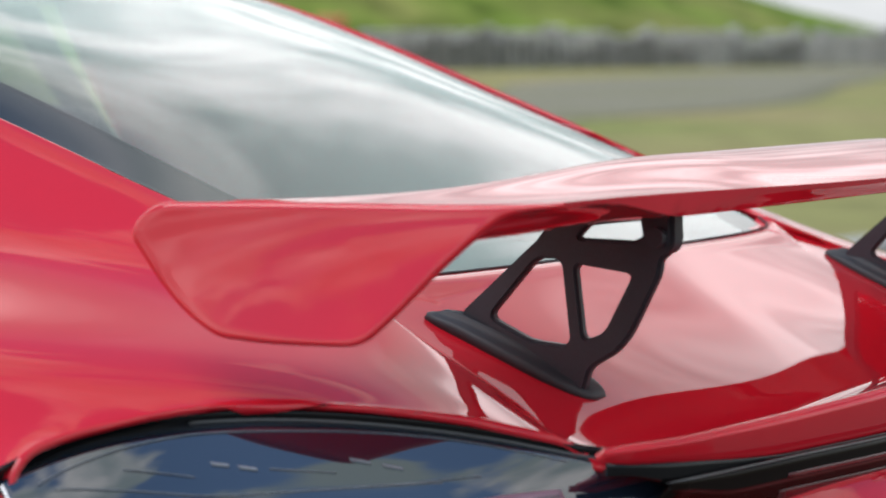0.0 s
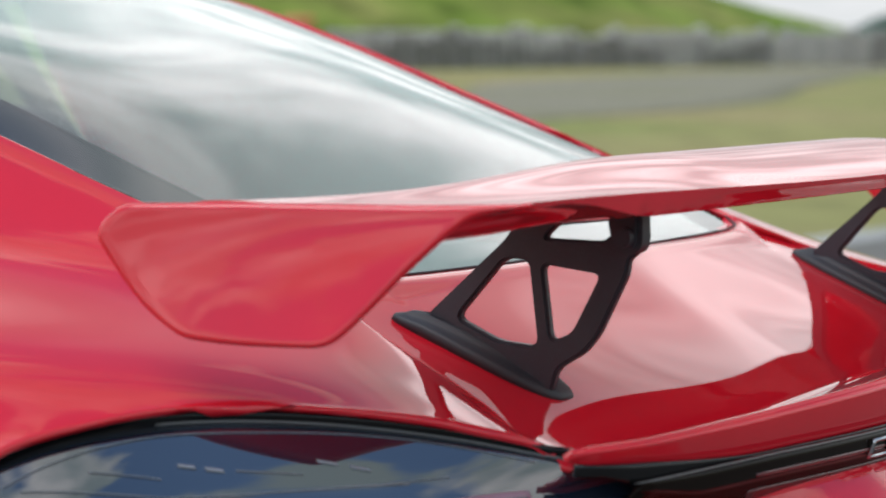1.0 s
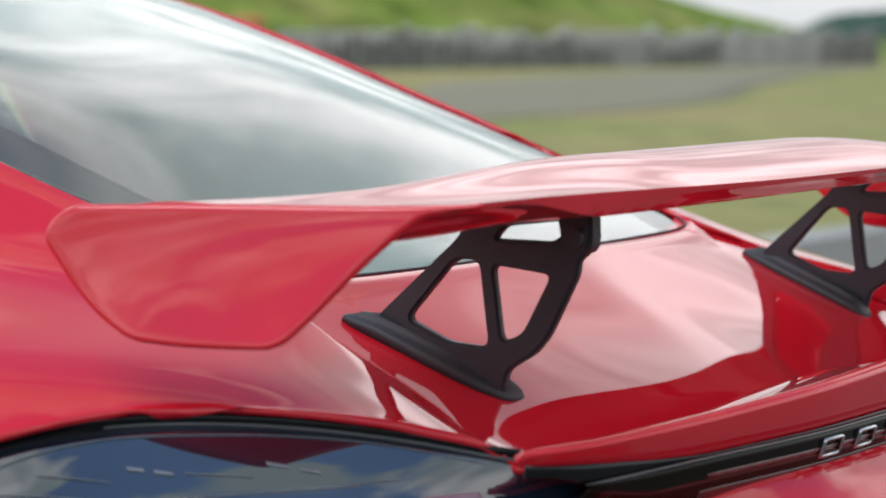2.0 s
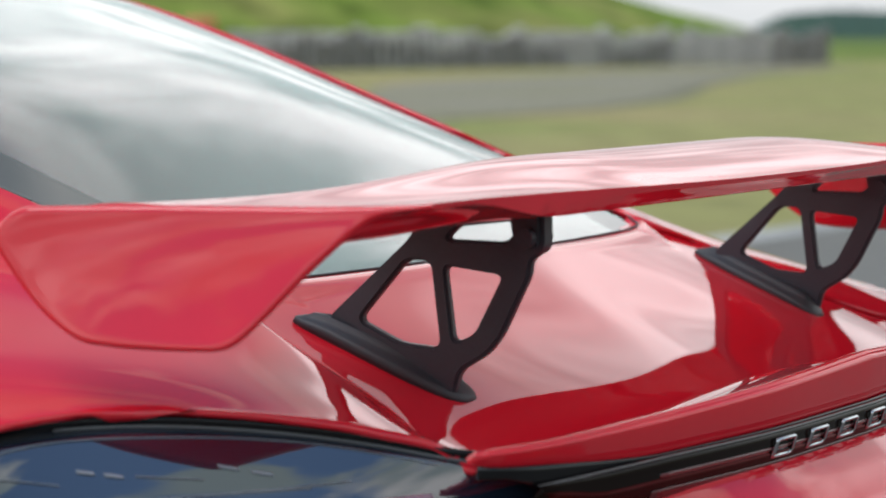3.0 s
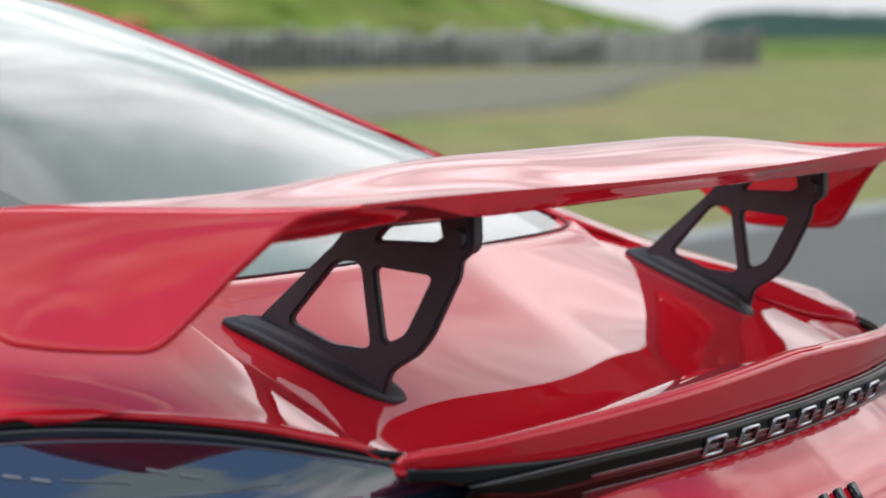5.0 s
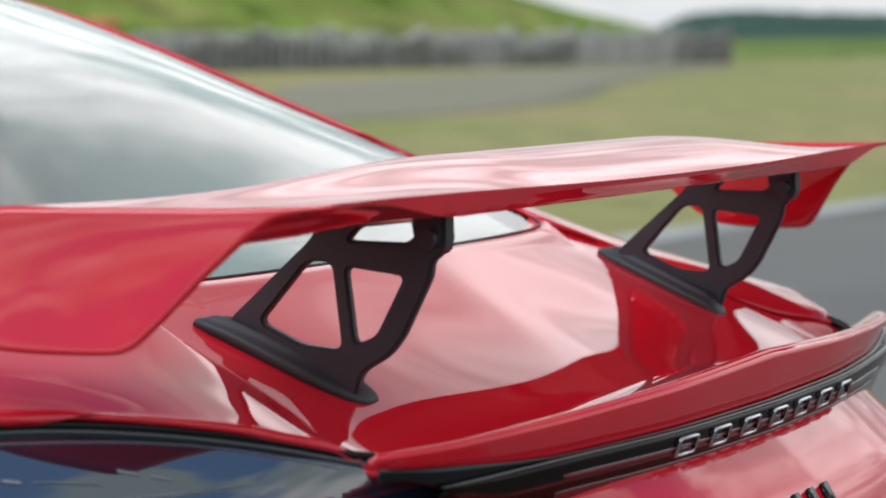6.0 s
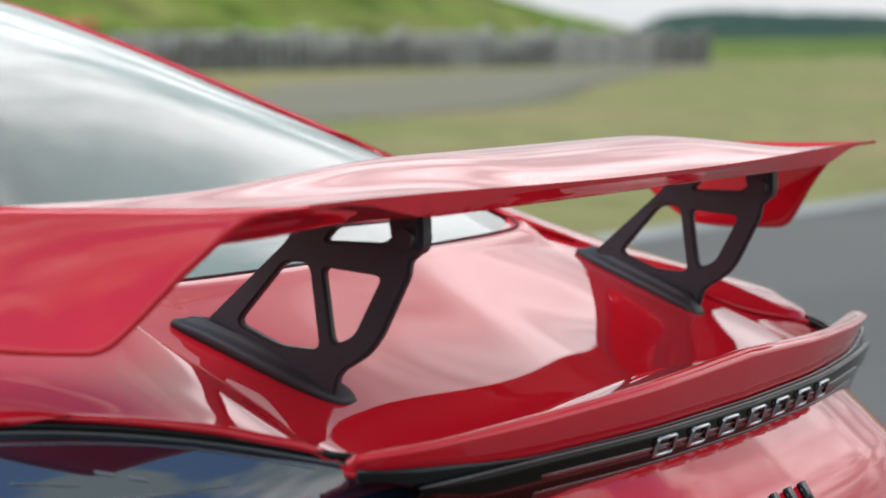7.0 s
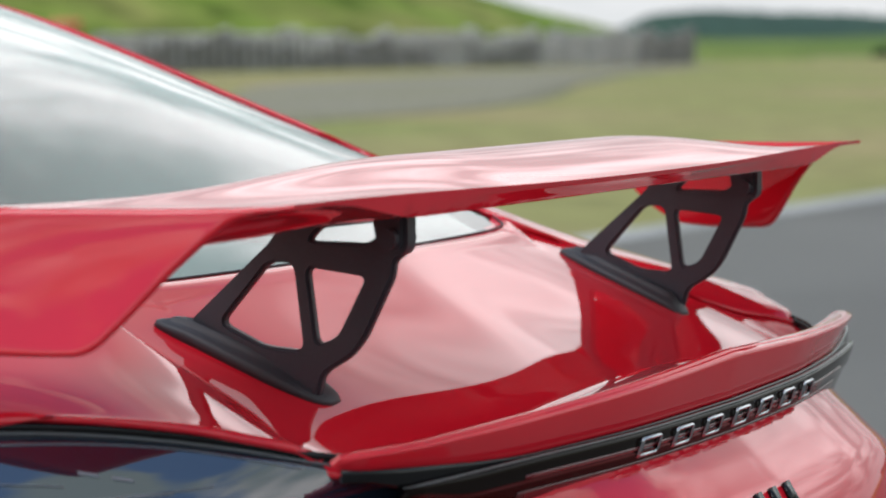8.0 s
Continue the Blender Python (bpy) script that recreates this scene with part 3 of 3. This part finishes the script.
        return a + (b - a) * (width * v) + Vector((0, 0, 0.0007))
    return at


for sign in (-1, 1):
    skin = fair(quarter(sign), 80, 60, 110)
    panel = part("quarter_panel", sheet(skin, 80, 60, 0.005, flip=(sign > 0)), PAINT, car, "glossy red rear quarter panel with a full haunch")
    part("panel_gap", sheet(seam_line(skin, 0.1, 0.3), 41, 1, 0.0005, flip=(sign > 0)), RUBBER, panel)


# ---- tail lamps ----
LENS_KEYS = [(0.40, -0.212, 0.886), (0.415, -0.207, 0.898), (0.43, -0.198, 0.908), (0.45, -0.180, 0.917), (0.47, -0.157, 0.9235)] + [(p[0], p[1], p[2] - 0.002) for p in LAMP_TOP[1:]]
LENS_Y = np.polyfit([p[0] for p in LENS_KEYS], [p[1] for p in LENS_KEYS], 4)
LENS_Z = np.polyfit([p[0] for p in LENS_KEYS], [p[2] for p in LENS_KEYS], 4)


def lens_edge(s):
    """The lamp's upper edge as one fair curve."""
    return float(np.polyval(LENS_Y, s)), float(np.polyval(LENS_Z, s))


def lens(sign, off=0.0):
    def fn(u, v):
        s = 0.402 + (0.768 - 0.402) * u
        y, z = lens_edge(s)
        h = 0.016 + 0.109 * math.sin(math.pi * (0.02 + 0.86 * u)) + 0.006 * (1 - smooth(u / 0.22))
        back = h * (1.22 * v - 0.60 * v * v) * (0.30 + 0.70 * smooth(u / 0.42)) - 0.004
        return Vector((sign * (s + 0.018 * v * u), y - back + off, z - 0.006 - h * v))
    return fn


def brow(sign):
    """Gloss black surround along the lamp's upper edge, running on below the end of the lip."""
    def fn(u, v):
        s = 0.405 + (0.772 - 0.405) * u
        y, z = lens_edge(s)
        inner = 1 - smooth((s - 0.455) / 0.03)
        top = 0.001 + 0.004 * inner
        return Vector((sign * s, y + 0.004 + 0.004 * math.sin(math.pi * v) - 0.002 * inner, z + top - (0.014 + 0.004 * inner) * v))
    return fn


def lens_line(sign, points, width):
    """A fine moulded line in the lens, through a few places on it."""
    f = lens(sign, -0.0008)

    def at(u, v):
        p = spline([(a, b, 0) for a, b in points], u)
        return f(p.x, p.y + width * (v - 0.5))
    return sheet(at, 36, 2, 0.001, flip=(sign > 0))


LENS_LINES = [[(0.93, 0.13), (0.84, 0.085), (0.67, 0.045), (0.52, 0.045), (0.35, 0.035), (0.22, 0.06)],
              [(0.77, 0.165), (0.72, 0.21), (0.675, 0.25)],
              [(0.575, 0.232), (0.535, 0.246), (0.50, 0.258)],
              [(0.90, 0.19), (0.78, 0.28), (0.66, 0.35), (0.52, 0.34), (0.388, 0.30)],
              [(0.48, 0.332), (0.41, 0.30), (0.338, 0.25)]]


def bar_shape(sign):
    """The pale inner bar low in the lamp."""
    f = lens(sign, -0.0012)
    return sheet(lambda u, v: f(0.405 - 0.155 * u, 0.43 - 0.13 * u + (0.10 + 0.01 * u) * v), 24, 4, 0.001, flip=(sign > 0))


for sign in (-1, 1):
    lp = part("tail_lamp", sheet(lens(sign), 60, 24, 0.004, flip=(sign > 0)), LAMP, car, "smoked dark tail lamp reflecting blue sky and clouds")
    part("lamp_surround", sheet(brow(sign), 48, 6, 0.003, flip=(sign > 0)), GLOSSBLACK, lp)
    edge = brow(sign)
    # a thin grey sheet draws the reflection along the surround's curve
    part("surround_glint", sheet(lambda u, v: edge(0.16 + 0.46 * u, 0.36 + 0.16 * v) + Vector((0, -0.0012, 0.0003)), 36, 2, 0.0008, flip=(sign > 0)), GLINTLINE, lp, "grey painted highlight along the lamp's upper edge")
    for points in LENS_LINES:
        part("lens_rib", lens_line(sign, points, 0.0030), LENSLINE, lp)
    for u0, v0 in ((0.642, 0.190), (0.474, 0.188)):
        for k in range(2):
            cell = [(u0 - 0.032 * k, v0 + 0.026 * k), (u0 - 0.010 - 0.032 * k, v0 + 0.008 + 0.026 * k), (u0 - 0.020 - 0.032 * k, v0 + 0.016 + 0.026 * k)]
            part("reflector_cell", lens_line(sign, cell, 0.016), LENSLINE, lp)
    bar = part("inner_bar", bar_shape(sign), LAMPBAR, lp, "pale pink inner light bar")
    f = lens(sign, -0.0026)
    for k in range(7):
        part("mark", sheet(lambda u, v: f(0.292 - 0.0052 * k - 0.003 * u, 0.368 - 0.005 * k + 0.022 * v), 1, 1, 0.0004, flip=(sign > 0)), SATIN, bar)


# ---- cabin: rear window, roof, pillars ----
def pane(inset, rise):
    def fn(u, v):
        y = 0.106 + (1.25 - 0.106) * v
        s = (2 * u - 1)
        a = abs(s)
        lim = glass_s(max(0.121, y)) - inset
        yy = y + (sill_y(a * 0.36) - 0.106) * (1 - v) ** 3
        zc = 0.022 * smooth(v / 0.4)
        z = glass_z(max(0.12, yy)) + (1 - a**4) * zc - (0.0 if yy > 0.12 else (0.12 - yy) * 0.45) + rise
        return Vector((s * lim, yy, z))
    return fn


window = part("rear_window", sheet(lambda u, v: pane(0.0, -0.0005)(u, v * 0.84 - 0.001), 48, 40, 0.004, flip=False), GLASS, car, "large sloping tinted rear window reflecting clouds", crisp=50)
window.visible_shadow = False


def frit_band(sign):
    def fn(u, v):
        p = pane(0.0, -0.006)
        edge = 1.0 - 0.17 * u
        return p(0.5 + sign * 0.5 * edge, v * 0.84 + 0.002)
    return fn


for sign in (-1, 1):
    part("window_border", sheet(frit_band(sign), 6, 40, 0.002, flip=(sign < 0)), FRIT, window)
part("roof", sheet(lambda u, v: (lambda w: Vector(((2 * u - 1) * 0.57 * (1 - 0.1 * v), 1.07 + 1.0 * v, 1.268 + 0.034 * (1 - (2 * u - 1) ** 2) - 0.10 * v * v)))(0), 30, 16, 0.006), PAINT, car, "red roof panel")


def seal(u, v):
    x = (2 * u - 1) * 0.357
    y = sill_y(abs(x))
    return Vector((x, y - 0.0022 + 0.0014 * math.cos(math.tau * v), glass_edge(abs(x)) + 0.0003 + 0.0012 * math.sin(math.tau * v)))


part("window_seal", sheet(seal, 60, 8, 0), RUBBER, window)


def cabin_side(sign):
    """Side window and door, ahead of the quarter panel."""
    def door(u, v):
        y = 1.255 + 1.05 * u
        s, z = haunch(0.42 + 0.58 * v, 1.25)
        lift = 0.02 * math.sin(math.pi * u)
        return Vector((sign * (s + lift), y, z))

    def glass(u, v):
        y = 1.255 + 1.05 * u
        s0, z0 = haunch(0.42, 1.25)
        s1, z1 = 0.50 - 0.05 * u, 1.255 - 0.17 * u * u
        return Vector((sign * (s0 + (s1 - s0) * v), y, z0 + (z1 - z0) * v))
    d = part("door", sheet(door, 20, 30, 0.006, flip=(sign > 0)), PAINT, car, "red door")
    part("handle", box(*((sign * 0.862, sign * 0.892) if sign > 0 else (sign * 0.892, sign * 0.862)), 1.34, 1.52, 0.80, 0.83, 0.006), PAINT, d)
    g = part("side_window", sheet(glass, 16, 10, 0.004, flip=(sign > 0)), GLASS, car)
    g.visible_shadow = False


for sign in (-1, 1):
    cabin_side(sign)


def nose_section(y):
    f = (y - 2.31) / (4.08 - 2.31)
    zc = 0.93 - 0.27 * f**1.6
    w = 0.86 - 0.10 * f**2
    return zc, w


def nose(u, v):
    y = 2.31 + 1.77 * v
    zc, w = nose_section(y)
    q = (2 * u - 1)
    a = abs(q)
    if a < 0.7:
        x, z = q / 0.7 * w * 0.93, zc + 0.03 * math.sin(math.pi * a / 0.7)
    else:
        t = (a - 0.7) / 0.3
        arch = abs(y - FRONT_AXLE)
        low = WHEEL_R + math.sqrt(0.38**2 - arch**2) if arch < 0.38 else 0.22
        x, z = math.copysign(w * (0.93 + 0.07 * math.sin(math.pi * t * 0.6)), q), zc + (min(low, zc - 0.03) - zc) * t
    return Vector((x, y, z))


part("front_body", sheet(nose, 60, 50, 0.006, flip=False), PAINT, car, "red front body")
part("front_bumper", sheet(lambda u, v: Vector(((2 * u - 1) * 0.76, 4.08 + 0.09 * math.cos((2 * u - 1) * 1.5) * math.sin(math.pi * (0.15 + 0.8 * v)), 0.66 - 0.45 * v)), 30, 10, 0.006, flip=True), PAINT, car)
screen = part("windscreen", sheet(lambda u, v: Vector(((2 * u - 1) * (0.66 - 0.17 * v), 2.75 - 0.72 * v - 0.05 * (2 * u - 1) ** 2, 0.925 + 0.275 * v**0.9 + 0.03 * (1 - (2 * u - 1) ** 2))), 24, 16, 0.004, flip=False), GLASS, car)
screen.visible_shadow = False
part("underbody", box(-0.62, 0.62, -0.05, 4.0, 0.12, 0.22, 0.02), BLACK, car)
part("cabin_floor", box(-0.60, 0.60, 0.35, 2.7, 0.224, 0.30, 0.01), INTERIOR, car)
part("luggage_shelf", sheet(lambda u, v: Vector(((2 * u - 1) * 0.40, 0.16 + 0.85 * v, 0.97 - 0.02 * v + 0.03 * math.sin(math.pi * v))), 12, 12, 0.02), INTERIOR, car, "dark carpeted luggage shelf")


def seat(sx):
    base = part("seat", box(sx - 0.24, sx + 0.24, 1.35, 1.85, 0.36, 0.52, 0.05), INTERIOR, car, "dark bucket seat")
    bm = sheet(lambda u, v: Vector((sx + (2 * u - 1) * (0.25 - 0.10 * v * v), 1.38 - 0.22 * v - 0.05 * math.sin(math.pi * u), 0.50 + 0.62 * v)), 12, 14, 0.09)
    part("backrest", bm, INTERIOR, base)


for sx in (-0.36, 0.36):
    seat(sx)


def wheel(x, y, sign):
    bm = bmesh.new()
    prof = [(0.245, -0.12), (0.30, -0.132), (0.335, -0.118), (0.345, -0.08), (0.345, 0.08), (0.335, 0.118), (0.30, 0.132), (0.245, 0.12)]
    n = 48
    rings = [[bm.verts.new((x + h, y + r * math.cos(k * math.tau / n), WHEEL_R + r * math.sin(k * math.tau / n))) for k in range(n)] for r, h in prof]
    for i in range(len(prof)):
        j = (i + 1) % len(prof)
        for k in range(n):
            m = (k + 1) % n
            bm.faces.new((rings[i][k], rings[i][m], rings[j][m], rings[j][k]))
    bmesh.ops.recalc_face_normals(bm, faces=bm.faces[:])
    w = part("wheel", bm, RUBBER, car, "wheel with black tyre and dark alloy rim")
    bm = bmesh.new()
    for k in range(5):
        a = k * math.tau / 5
        for off in (-0.16, 0.16):
            d0, d1 = Vector((0, math.cos(a), math.sin(a))), Vector((0, math.cos(a + off), math.sin(a + off)))
            t = d1.cross(Vector((1, 0, 0))) * 0.018
            c = Vector((x + sign * 0.10, y, WHEEL_R))
            p = [c + d0 * 0.04 + t, c + d0 * 0.04 - t, c + d1 * 0.24 - t, c + d1 * 0.24 + t]
            f = bm.faces.new([bm.verts.new(q) for q in p])
            res = bmesh.ops.extrude_face_region(bm, geom=[f])
            for v in res["geom"]:
                if isinstance(v, bmesh.types.BMVert):
                    v.co.x -= sign * 0.03
    for r0, r1 in ((0.225, 0.246),):
        ring = [[bm.verts.new((x + h, y + r * math.cos(k * math.tau / n), WHEEL_R + r * math.sin(k * math.tau / n))) for k in range(n)] for r, h in ((r0, -0.11), (r1, -0.11), (r1, 0.11), (r0, 0.11))]
        for i in range(4):
            for k in range(n):
                bm.faces.new((ring[i][k], ring[i][(k + 1) % n], ring[(i + 1) % 4][(k + 1) % n], ring[(i + 1) % 4][k]))
    bmesh.ops.recalc_face_normals(bm, faces=bm.faces[:])
    part("rim", bm, ALLOY, w)


for sign in (-1, 1):
    wheel(sign * 0.745, REAR_AXLE, sign)
    wheel(sign * 0.735, FRONT_AXLE, sign)


# ---- badges: plain chrome and black shapes ----
def on_strip(x, z, out):
    a = abs(x)
    v = (0.9128 - 0.004 * smooth((a - 0.3) / 0.2) - z) / 0.041
    p = strip_face((x / 0.460 + 1) / 2, v)
    return Vector((x, p.y - out, z))


for k in range(7):
    cx = (k - 3) * 0.0585
    w, hh = 0.0160, 0.0080
    outer = rounded([(-w, -hh), (w, -hh), (w, hh), (-w, hh)], 0.003, 3)
    inner = rounded([(-w + 0.0028, -hh + 0.0026), (w - 0.0028, -hh + 0.0026), (w - 0.0028, hh - 0.0026), (-w + 0.0028, hh - 0.0026)], 0.0015, 2)
    part("badge_shape", plate(outer, [inner], lambda a, b, c: on_strip(cx + a, 0.8995 + b, 0.0012 + c), 0.003, 0.0008), CHROME, strip, "plain chrome badge shape" if k == 0 else "")



# slanted black script marks on the bumper
def on_bumper(x, v, out):
    u = (x / 0.78 + 1) / 2
    p, a, b = bumper(u, v), bumper(u + 0.004, v), bumper(u, v + 0.004)
    n = (a - p).cross(b - p).normalized()
    if n.y > 0:
        n = -n
    return p + n * out


for k in range(3):
    cx = -0.072 + k * 0.030
    bar = rounded([(-0.010, -0.5), (0.004, -0.5), (0.012, 0.5), (-0.002, 0.5)], 0.002, 2)
    part("script_mark", plate(bar, [], lambda a, b, c: on_bumper(cx + 0.005 + a, 0.382 - 0.045 * b, 0.001 + c), 0.003, 0.0), GLOSSBLACK, bump, "plain black script mark" if k == 0 else "")


# ---- rear wing ----
def plate_s(y, z):
    """Distance of the end plate's outer face from the car's middle: it toes in to the rear and spreads towards the bottom."""
    top, low = 0.606 + 0.23 * y, 0.633 + 0.13 * y
    return top + (low - top) * max(0.0, (1.102 - z) / 0.092) ** 1.4


def plate_th(y):
    return 0.0035 + 0.0050 * smooth((y + 0.190) / 0.075)


def wing_te(s):
    return -0.203 + 0.0165 * ease(s / 0.66), 1.1000 + 0.0045 * ease(s / 0.66)


LEAD = (-0.033, 0.096)


def wing_le(s):
    return LEAD[0] + LEAD[1] * (s / 0.6) ** 2


def wing_crest(s):
    return 1.1207 - 0.0237 * ease((s - 0.17) / 0.42)


TIP_EDGE = [(-0.188, 1.1012), (-0.1673, 1.0992), (-0.148, 1.0950), (-0.130, 1.0800), (-0.120, 1.0770), (-0.030, 1.0800)]


def underside(y, a, yt, yl, zt, zl):
    """Blunt rear face and flat belly along the span, drawn up at the tips to the end plate's rear edge."""
    yu, zu = -0.189, 1.0862
    if y > yu:
        f = (y - yu) / (yl - yu)
        z = zu - 0.006 * math.sin(math.pi * min(1.0, f * 1.1)) + (zl - zu) * max(0.0, f) ** 4
    else:
        z = zu + (zt - 0.0030 - zu) * ((yu - y) / (yu - yt)) ** 0.75
    k = ease((a - 0.40) / 0.165)
    return z + (curve(y, TIP_EDGE) + (zl - 1.0800) * max(0.0, (y + 0.12) / (yl + 0.12)) ** 3 - z) * k


def blade(u, v):
    """u along the span, v round the section from the trailing edge over the top to the nose and back below."""
    q = 2 * u - 1
    q = math.copysign(1 - (1 - abs(q)) ** 1.25, q)
    a = abs(q) * 0.60
    yt, zt = wing_te(a)
    yl, zc = wing_le(a), wing_crest(a)
    yc = -0.080
    zl = 1.0975
    if v < 0.5:
        t = v / 0.5
        y = yt + (yl - yt) * (1 - (1 - t) ** 1.35)
        arch = (zc - zt) / (yc - yt) ** 2
        z = zc - arch * (y - yc) ** 2 - (zc - zl - arch * (yl - yc) ** 2) * max(0.0, (y - yc) / (yl - yc)) ** 5
    else:
        t = (v - 0.5) / 0.5
        t = t * 0.985
        y = yl + (yt - yl) * (1 - (1 - t) ** 1.6)
        z = underside(y, a, yt, yl, zt, zl)
    return Vector((q * (plate_s(y, z) - 0.8 * plate_th(y)), y, z))


def loop_mesh(fn, nu, nv):
    bm = bmesh.new()
    rows = [[bm.verts.new(fn(i / nu, j / nv)) for j in range(nv)] for i in range(nu + 1)]
    for i in range(nu):
        for j in range(nv):
            k = (j + 1) % nv
            bm.faces.new((rows[i][j], rows[i][k], rows[i + 1][k], rows[i + 1][j]))
    bm.faces.new(rows[0])
    bm.faces.new(rows[nu][::-1])
    bmesh.ops.recalc_face_normals(bm, faces=bm.faces[:])
    return bm


wing = part("rear_wing", loop_mesh(blade, 110, 84), PAINT, car, "red swept rear wing blade on two black struts", crisp=50)

END_PLATE = [(0.104, 1.0985), (0.02, 1.1005), (-0.10, 1.1012), (-0.150, 1.1022), (-0.1880, 1.1038), (-0.1880, 1.1014), (-0.1673, 1.0990), (-0.1480, 1.0945), (-0.1300, 1.0790),
             (-0.1091, 1.0568), (-0.0843, 1.0250), (-0.068, 1.0075), (-0.0297, 1.0062), (0.0076, 1.0062), (0.042, 1.0085), (0.060, 1.0170), (0.0779, 1.0287), (0.0959, 1.0452), (0.124, 1.078)]
PLATE_R = [0.030, 0.01, 0.01, 0.01, 0.001, 0.001, 0.008, 0.010, 0.010, 0.01, 0.012, 0.020, 0.014, 0.014, 0.014, 0.010, 0.010, 0.010, 0.022]


def end_plate(sign):
    """A thin curved plate with a rounded rim, closed rings from the outer face round the rim to the inner face."""
    loop = rounded(END_PLATE, PLATE_R, 6)
    n = len(loop)
    mid = Vector((-0.040, 1.085))
    inward = []
    for i in range(n):
        d = (loop[(i + 1) % n] - loop[i - 1])
        nn = Vector((-d.y, d.x)).normalized()
        if nn.dot(mid - loop[i]) < 0:
            nn = -nn
        inward.append(nn)
    slim = [smooth((p.x + 0.190) / 0.075) for p in loop]
    rings = []
    def ring(inset, depth, shrink=1.0):
        out = []
        for p, nn, k in zip(loop, inward, slim):
            q = p + nn * inset * (0.15 + 0.85 * k)
            q = mid + (q - mid) * shrink
            th = plate_th(q.x)
            out.append((sign * (plate_s(q.x, q.y) - th * depth), q.x, q.y))
        rings.append(out)
    for f in (0.06, 0.3, 0.5, 0.7, 0.85, 0.95):
        ring(0.0052, 0.0, f)
    for k in range(8):
        a = k / 7 * math.pi
        ring(0.0050 * (1 - math.sin(a)), 0.5 - 0.5 * math.cos(a))
    for f in (0.95, 0.85, 0.7, 0.5, 0.3, 0.06):
        ring(0.0052, 1.0, f)
    bm = bmesh.new()
    vs = [[bm.verts.new(p) for p in r] for r in rings]
    for a, b in zip(vs, vs[1:]):
        for i in range(n):
            j = (i + 1) % n
            bm.faces.new((a[i], a[j], b[j], b[i]))
    bm.faces.new(vs[0])
    bm.faces.new(vs[-1])
    bmesh.ops.recalc_face_normals(bm, faces=bm.faces[:])
    return bm


for sign in (-1, 1):
    part("end_plate", end_plate(sign), PAINT, wing, "red end plate with a rounded lower edge")

STRUT = [(0.0306, 1.0007), (-0.0398, 1.0616), (-0.050, 1.076), (-0.085, 1.082), (-0.128, 1.084), (-0.157, 1.084), (-0.157, 1.064), (-0.153, 1.055), (-0.1454, 1.0503), (-0.1443, 1.0392),
         (-0.1203, 0.9931), (-0.1083, 0.9793), (-0.0850, 0.966), (-0.0800, 0.946), (0.033, 0.990)]
HOLES = [[(0.003, 1.0000), (-0.040, 1.0470), (-0.0600, 1.0468), (-0.0680, 0.9822), (-0.0335, 0.9845)],
         [(-0.0725, 1.0438), (-0.1215, 1.0385), (-0.0970, 0.9935), (-0.0800, 0.9868)],
         [(-0.0745, 1.0635), (-0.0840, 1.0730), (-0.1317, 1.0785), (-0.1330, 1.0700), (-0.1236, 1.0631)]]
for sign in (-1, 1):
    part("strut", plate(rounded(STRUT, 0.007, 4), [rounded(h, r, 5) for h, r in zip(HOLES, (0.008, 0.007, 0.004))],
                             lambda a, b, c: (sign * 0.35 + c - 0.0045, a, b), 0.009, 0.0022), BLACK, wing, "black skeletal wing strut with triangular openings", crisp=40)
    part("clamp", plate(rounded([(-0.128, 1.086), (-0.158, 1.086), (-0.158, 1.0545), (-0.134, 1.0545)], [0.006, 0.006, 0.016, 0.012], 8), [], lambda a, b, c: (sign * 0.35 + c - 0.010, a, b), 0.020, 0.004), BLACK, wing, crisp=40)
    bm = bmesh.new()
    bmesh.ops.create_cone(bm, cap_ends=True, segments=18, radius1=0.0074, radius2=0.0062, depth=0.034)
    bmesh.ops.transform(bm, matrix=pose(sign * 0.35, -0.1465, 1.0672, 0, 90, 0), verts=bm.verts)
    part("bolt", bm, BLACK, wing, crisp=40)
    bm = bmesh.new()
    bmesh.ops.create_cone(bm, cap_ends=True, segments=18, radius1=0.0058, radius2=0.0058, depth=0.026)
    bmesh.ops.transform(bm, matrix=pose(sign * 0.35, -0.086, 1.0795, 0, 90, 0), verts=bm.verts)
    part("pivot_pin", bm, RUBBER, wing, crisp=40)


def foot(sign):
    """A low pad lying on the lid, its sides drawn up in a hollow curve to the strut."""
    bm = bmesh.new()
    rows = []
    n = 44
    for w, h in ((1.0, -0.10), (1.0, 0.34), (0.95, 0.46), (0.84, 0.54), (0.62, 0.64), (0.44, 0.80), (0.35, 1.0)):
        ring = []
        for k in range(n):
            a = k * math.tau / n
            c, d = math.cos(a), math.sin(a)
            pull = 1.0 if h < 0.3 else 1.0 - 0.30 * (h - 0.22)
            yy = -0.0155 + 0.0725 * math.copysign(abs(c) ** 0.56, c) * pull
            xx = 0.3485 + 0.0104 * c + 0.0185 * w * math.copysign(abs(d) ** 0.62, d) * (1 - 0.15 * c)
            rise = 0.0155 * (1 - smooth((abs(yy + 0.024) - 0.046) / 0.026) * 0.30)
            ring.append(bm.verts.new((sign * xx, yy, deck_z(0.35, yy) + h * rise)))
        rows.append(ring)
    for r in range(len(rows) - 1):
        for k in range(n):
            j = (k + 1) % n
            bm.faces.new((rows[r][k], rows[r][j], rows[r + 1][j], rows[r + 1][k]))
    bm.faces.new(rows[0])
    bm.faces.new(rows[-1])
    bmesh.ops.recalc_face_normals(bm, faces=bm.faces[:])
    return bm


for sign in (-1, 1):
    part("strut_foot", foot(sign), RUBBER, wing, "black rubber strut foot")
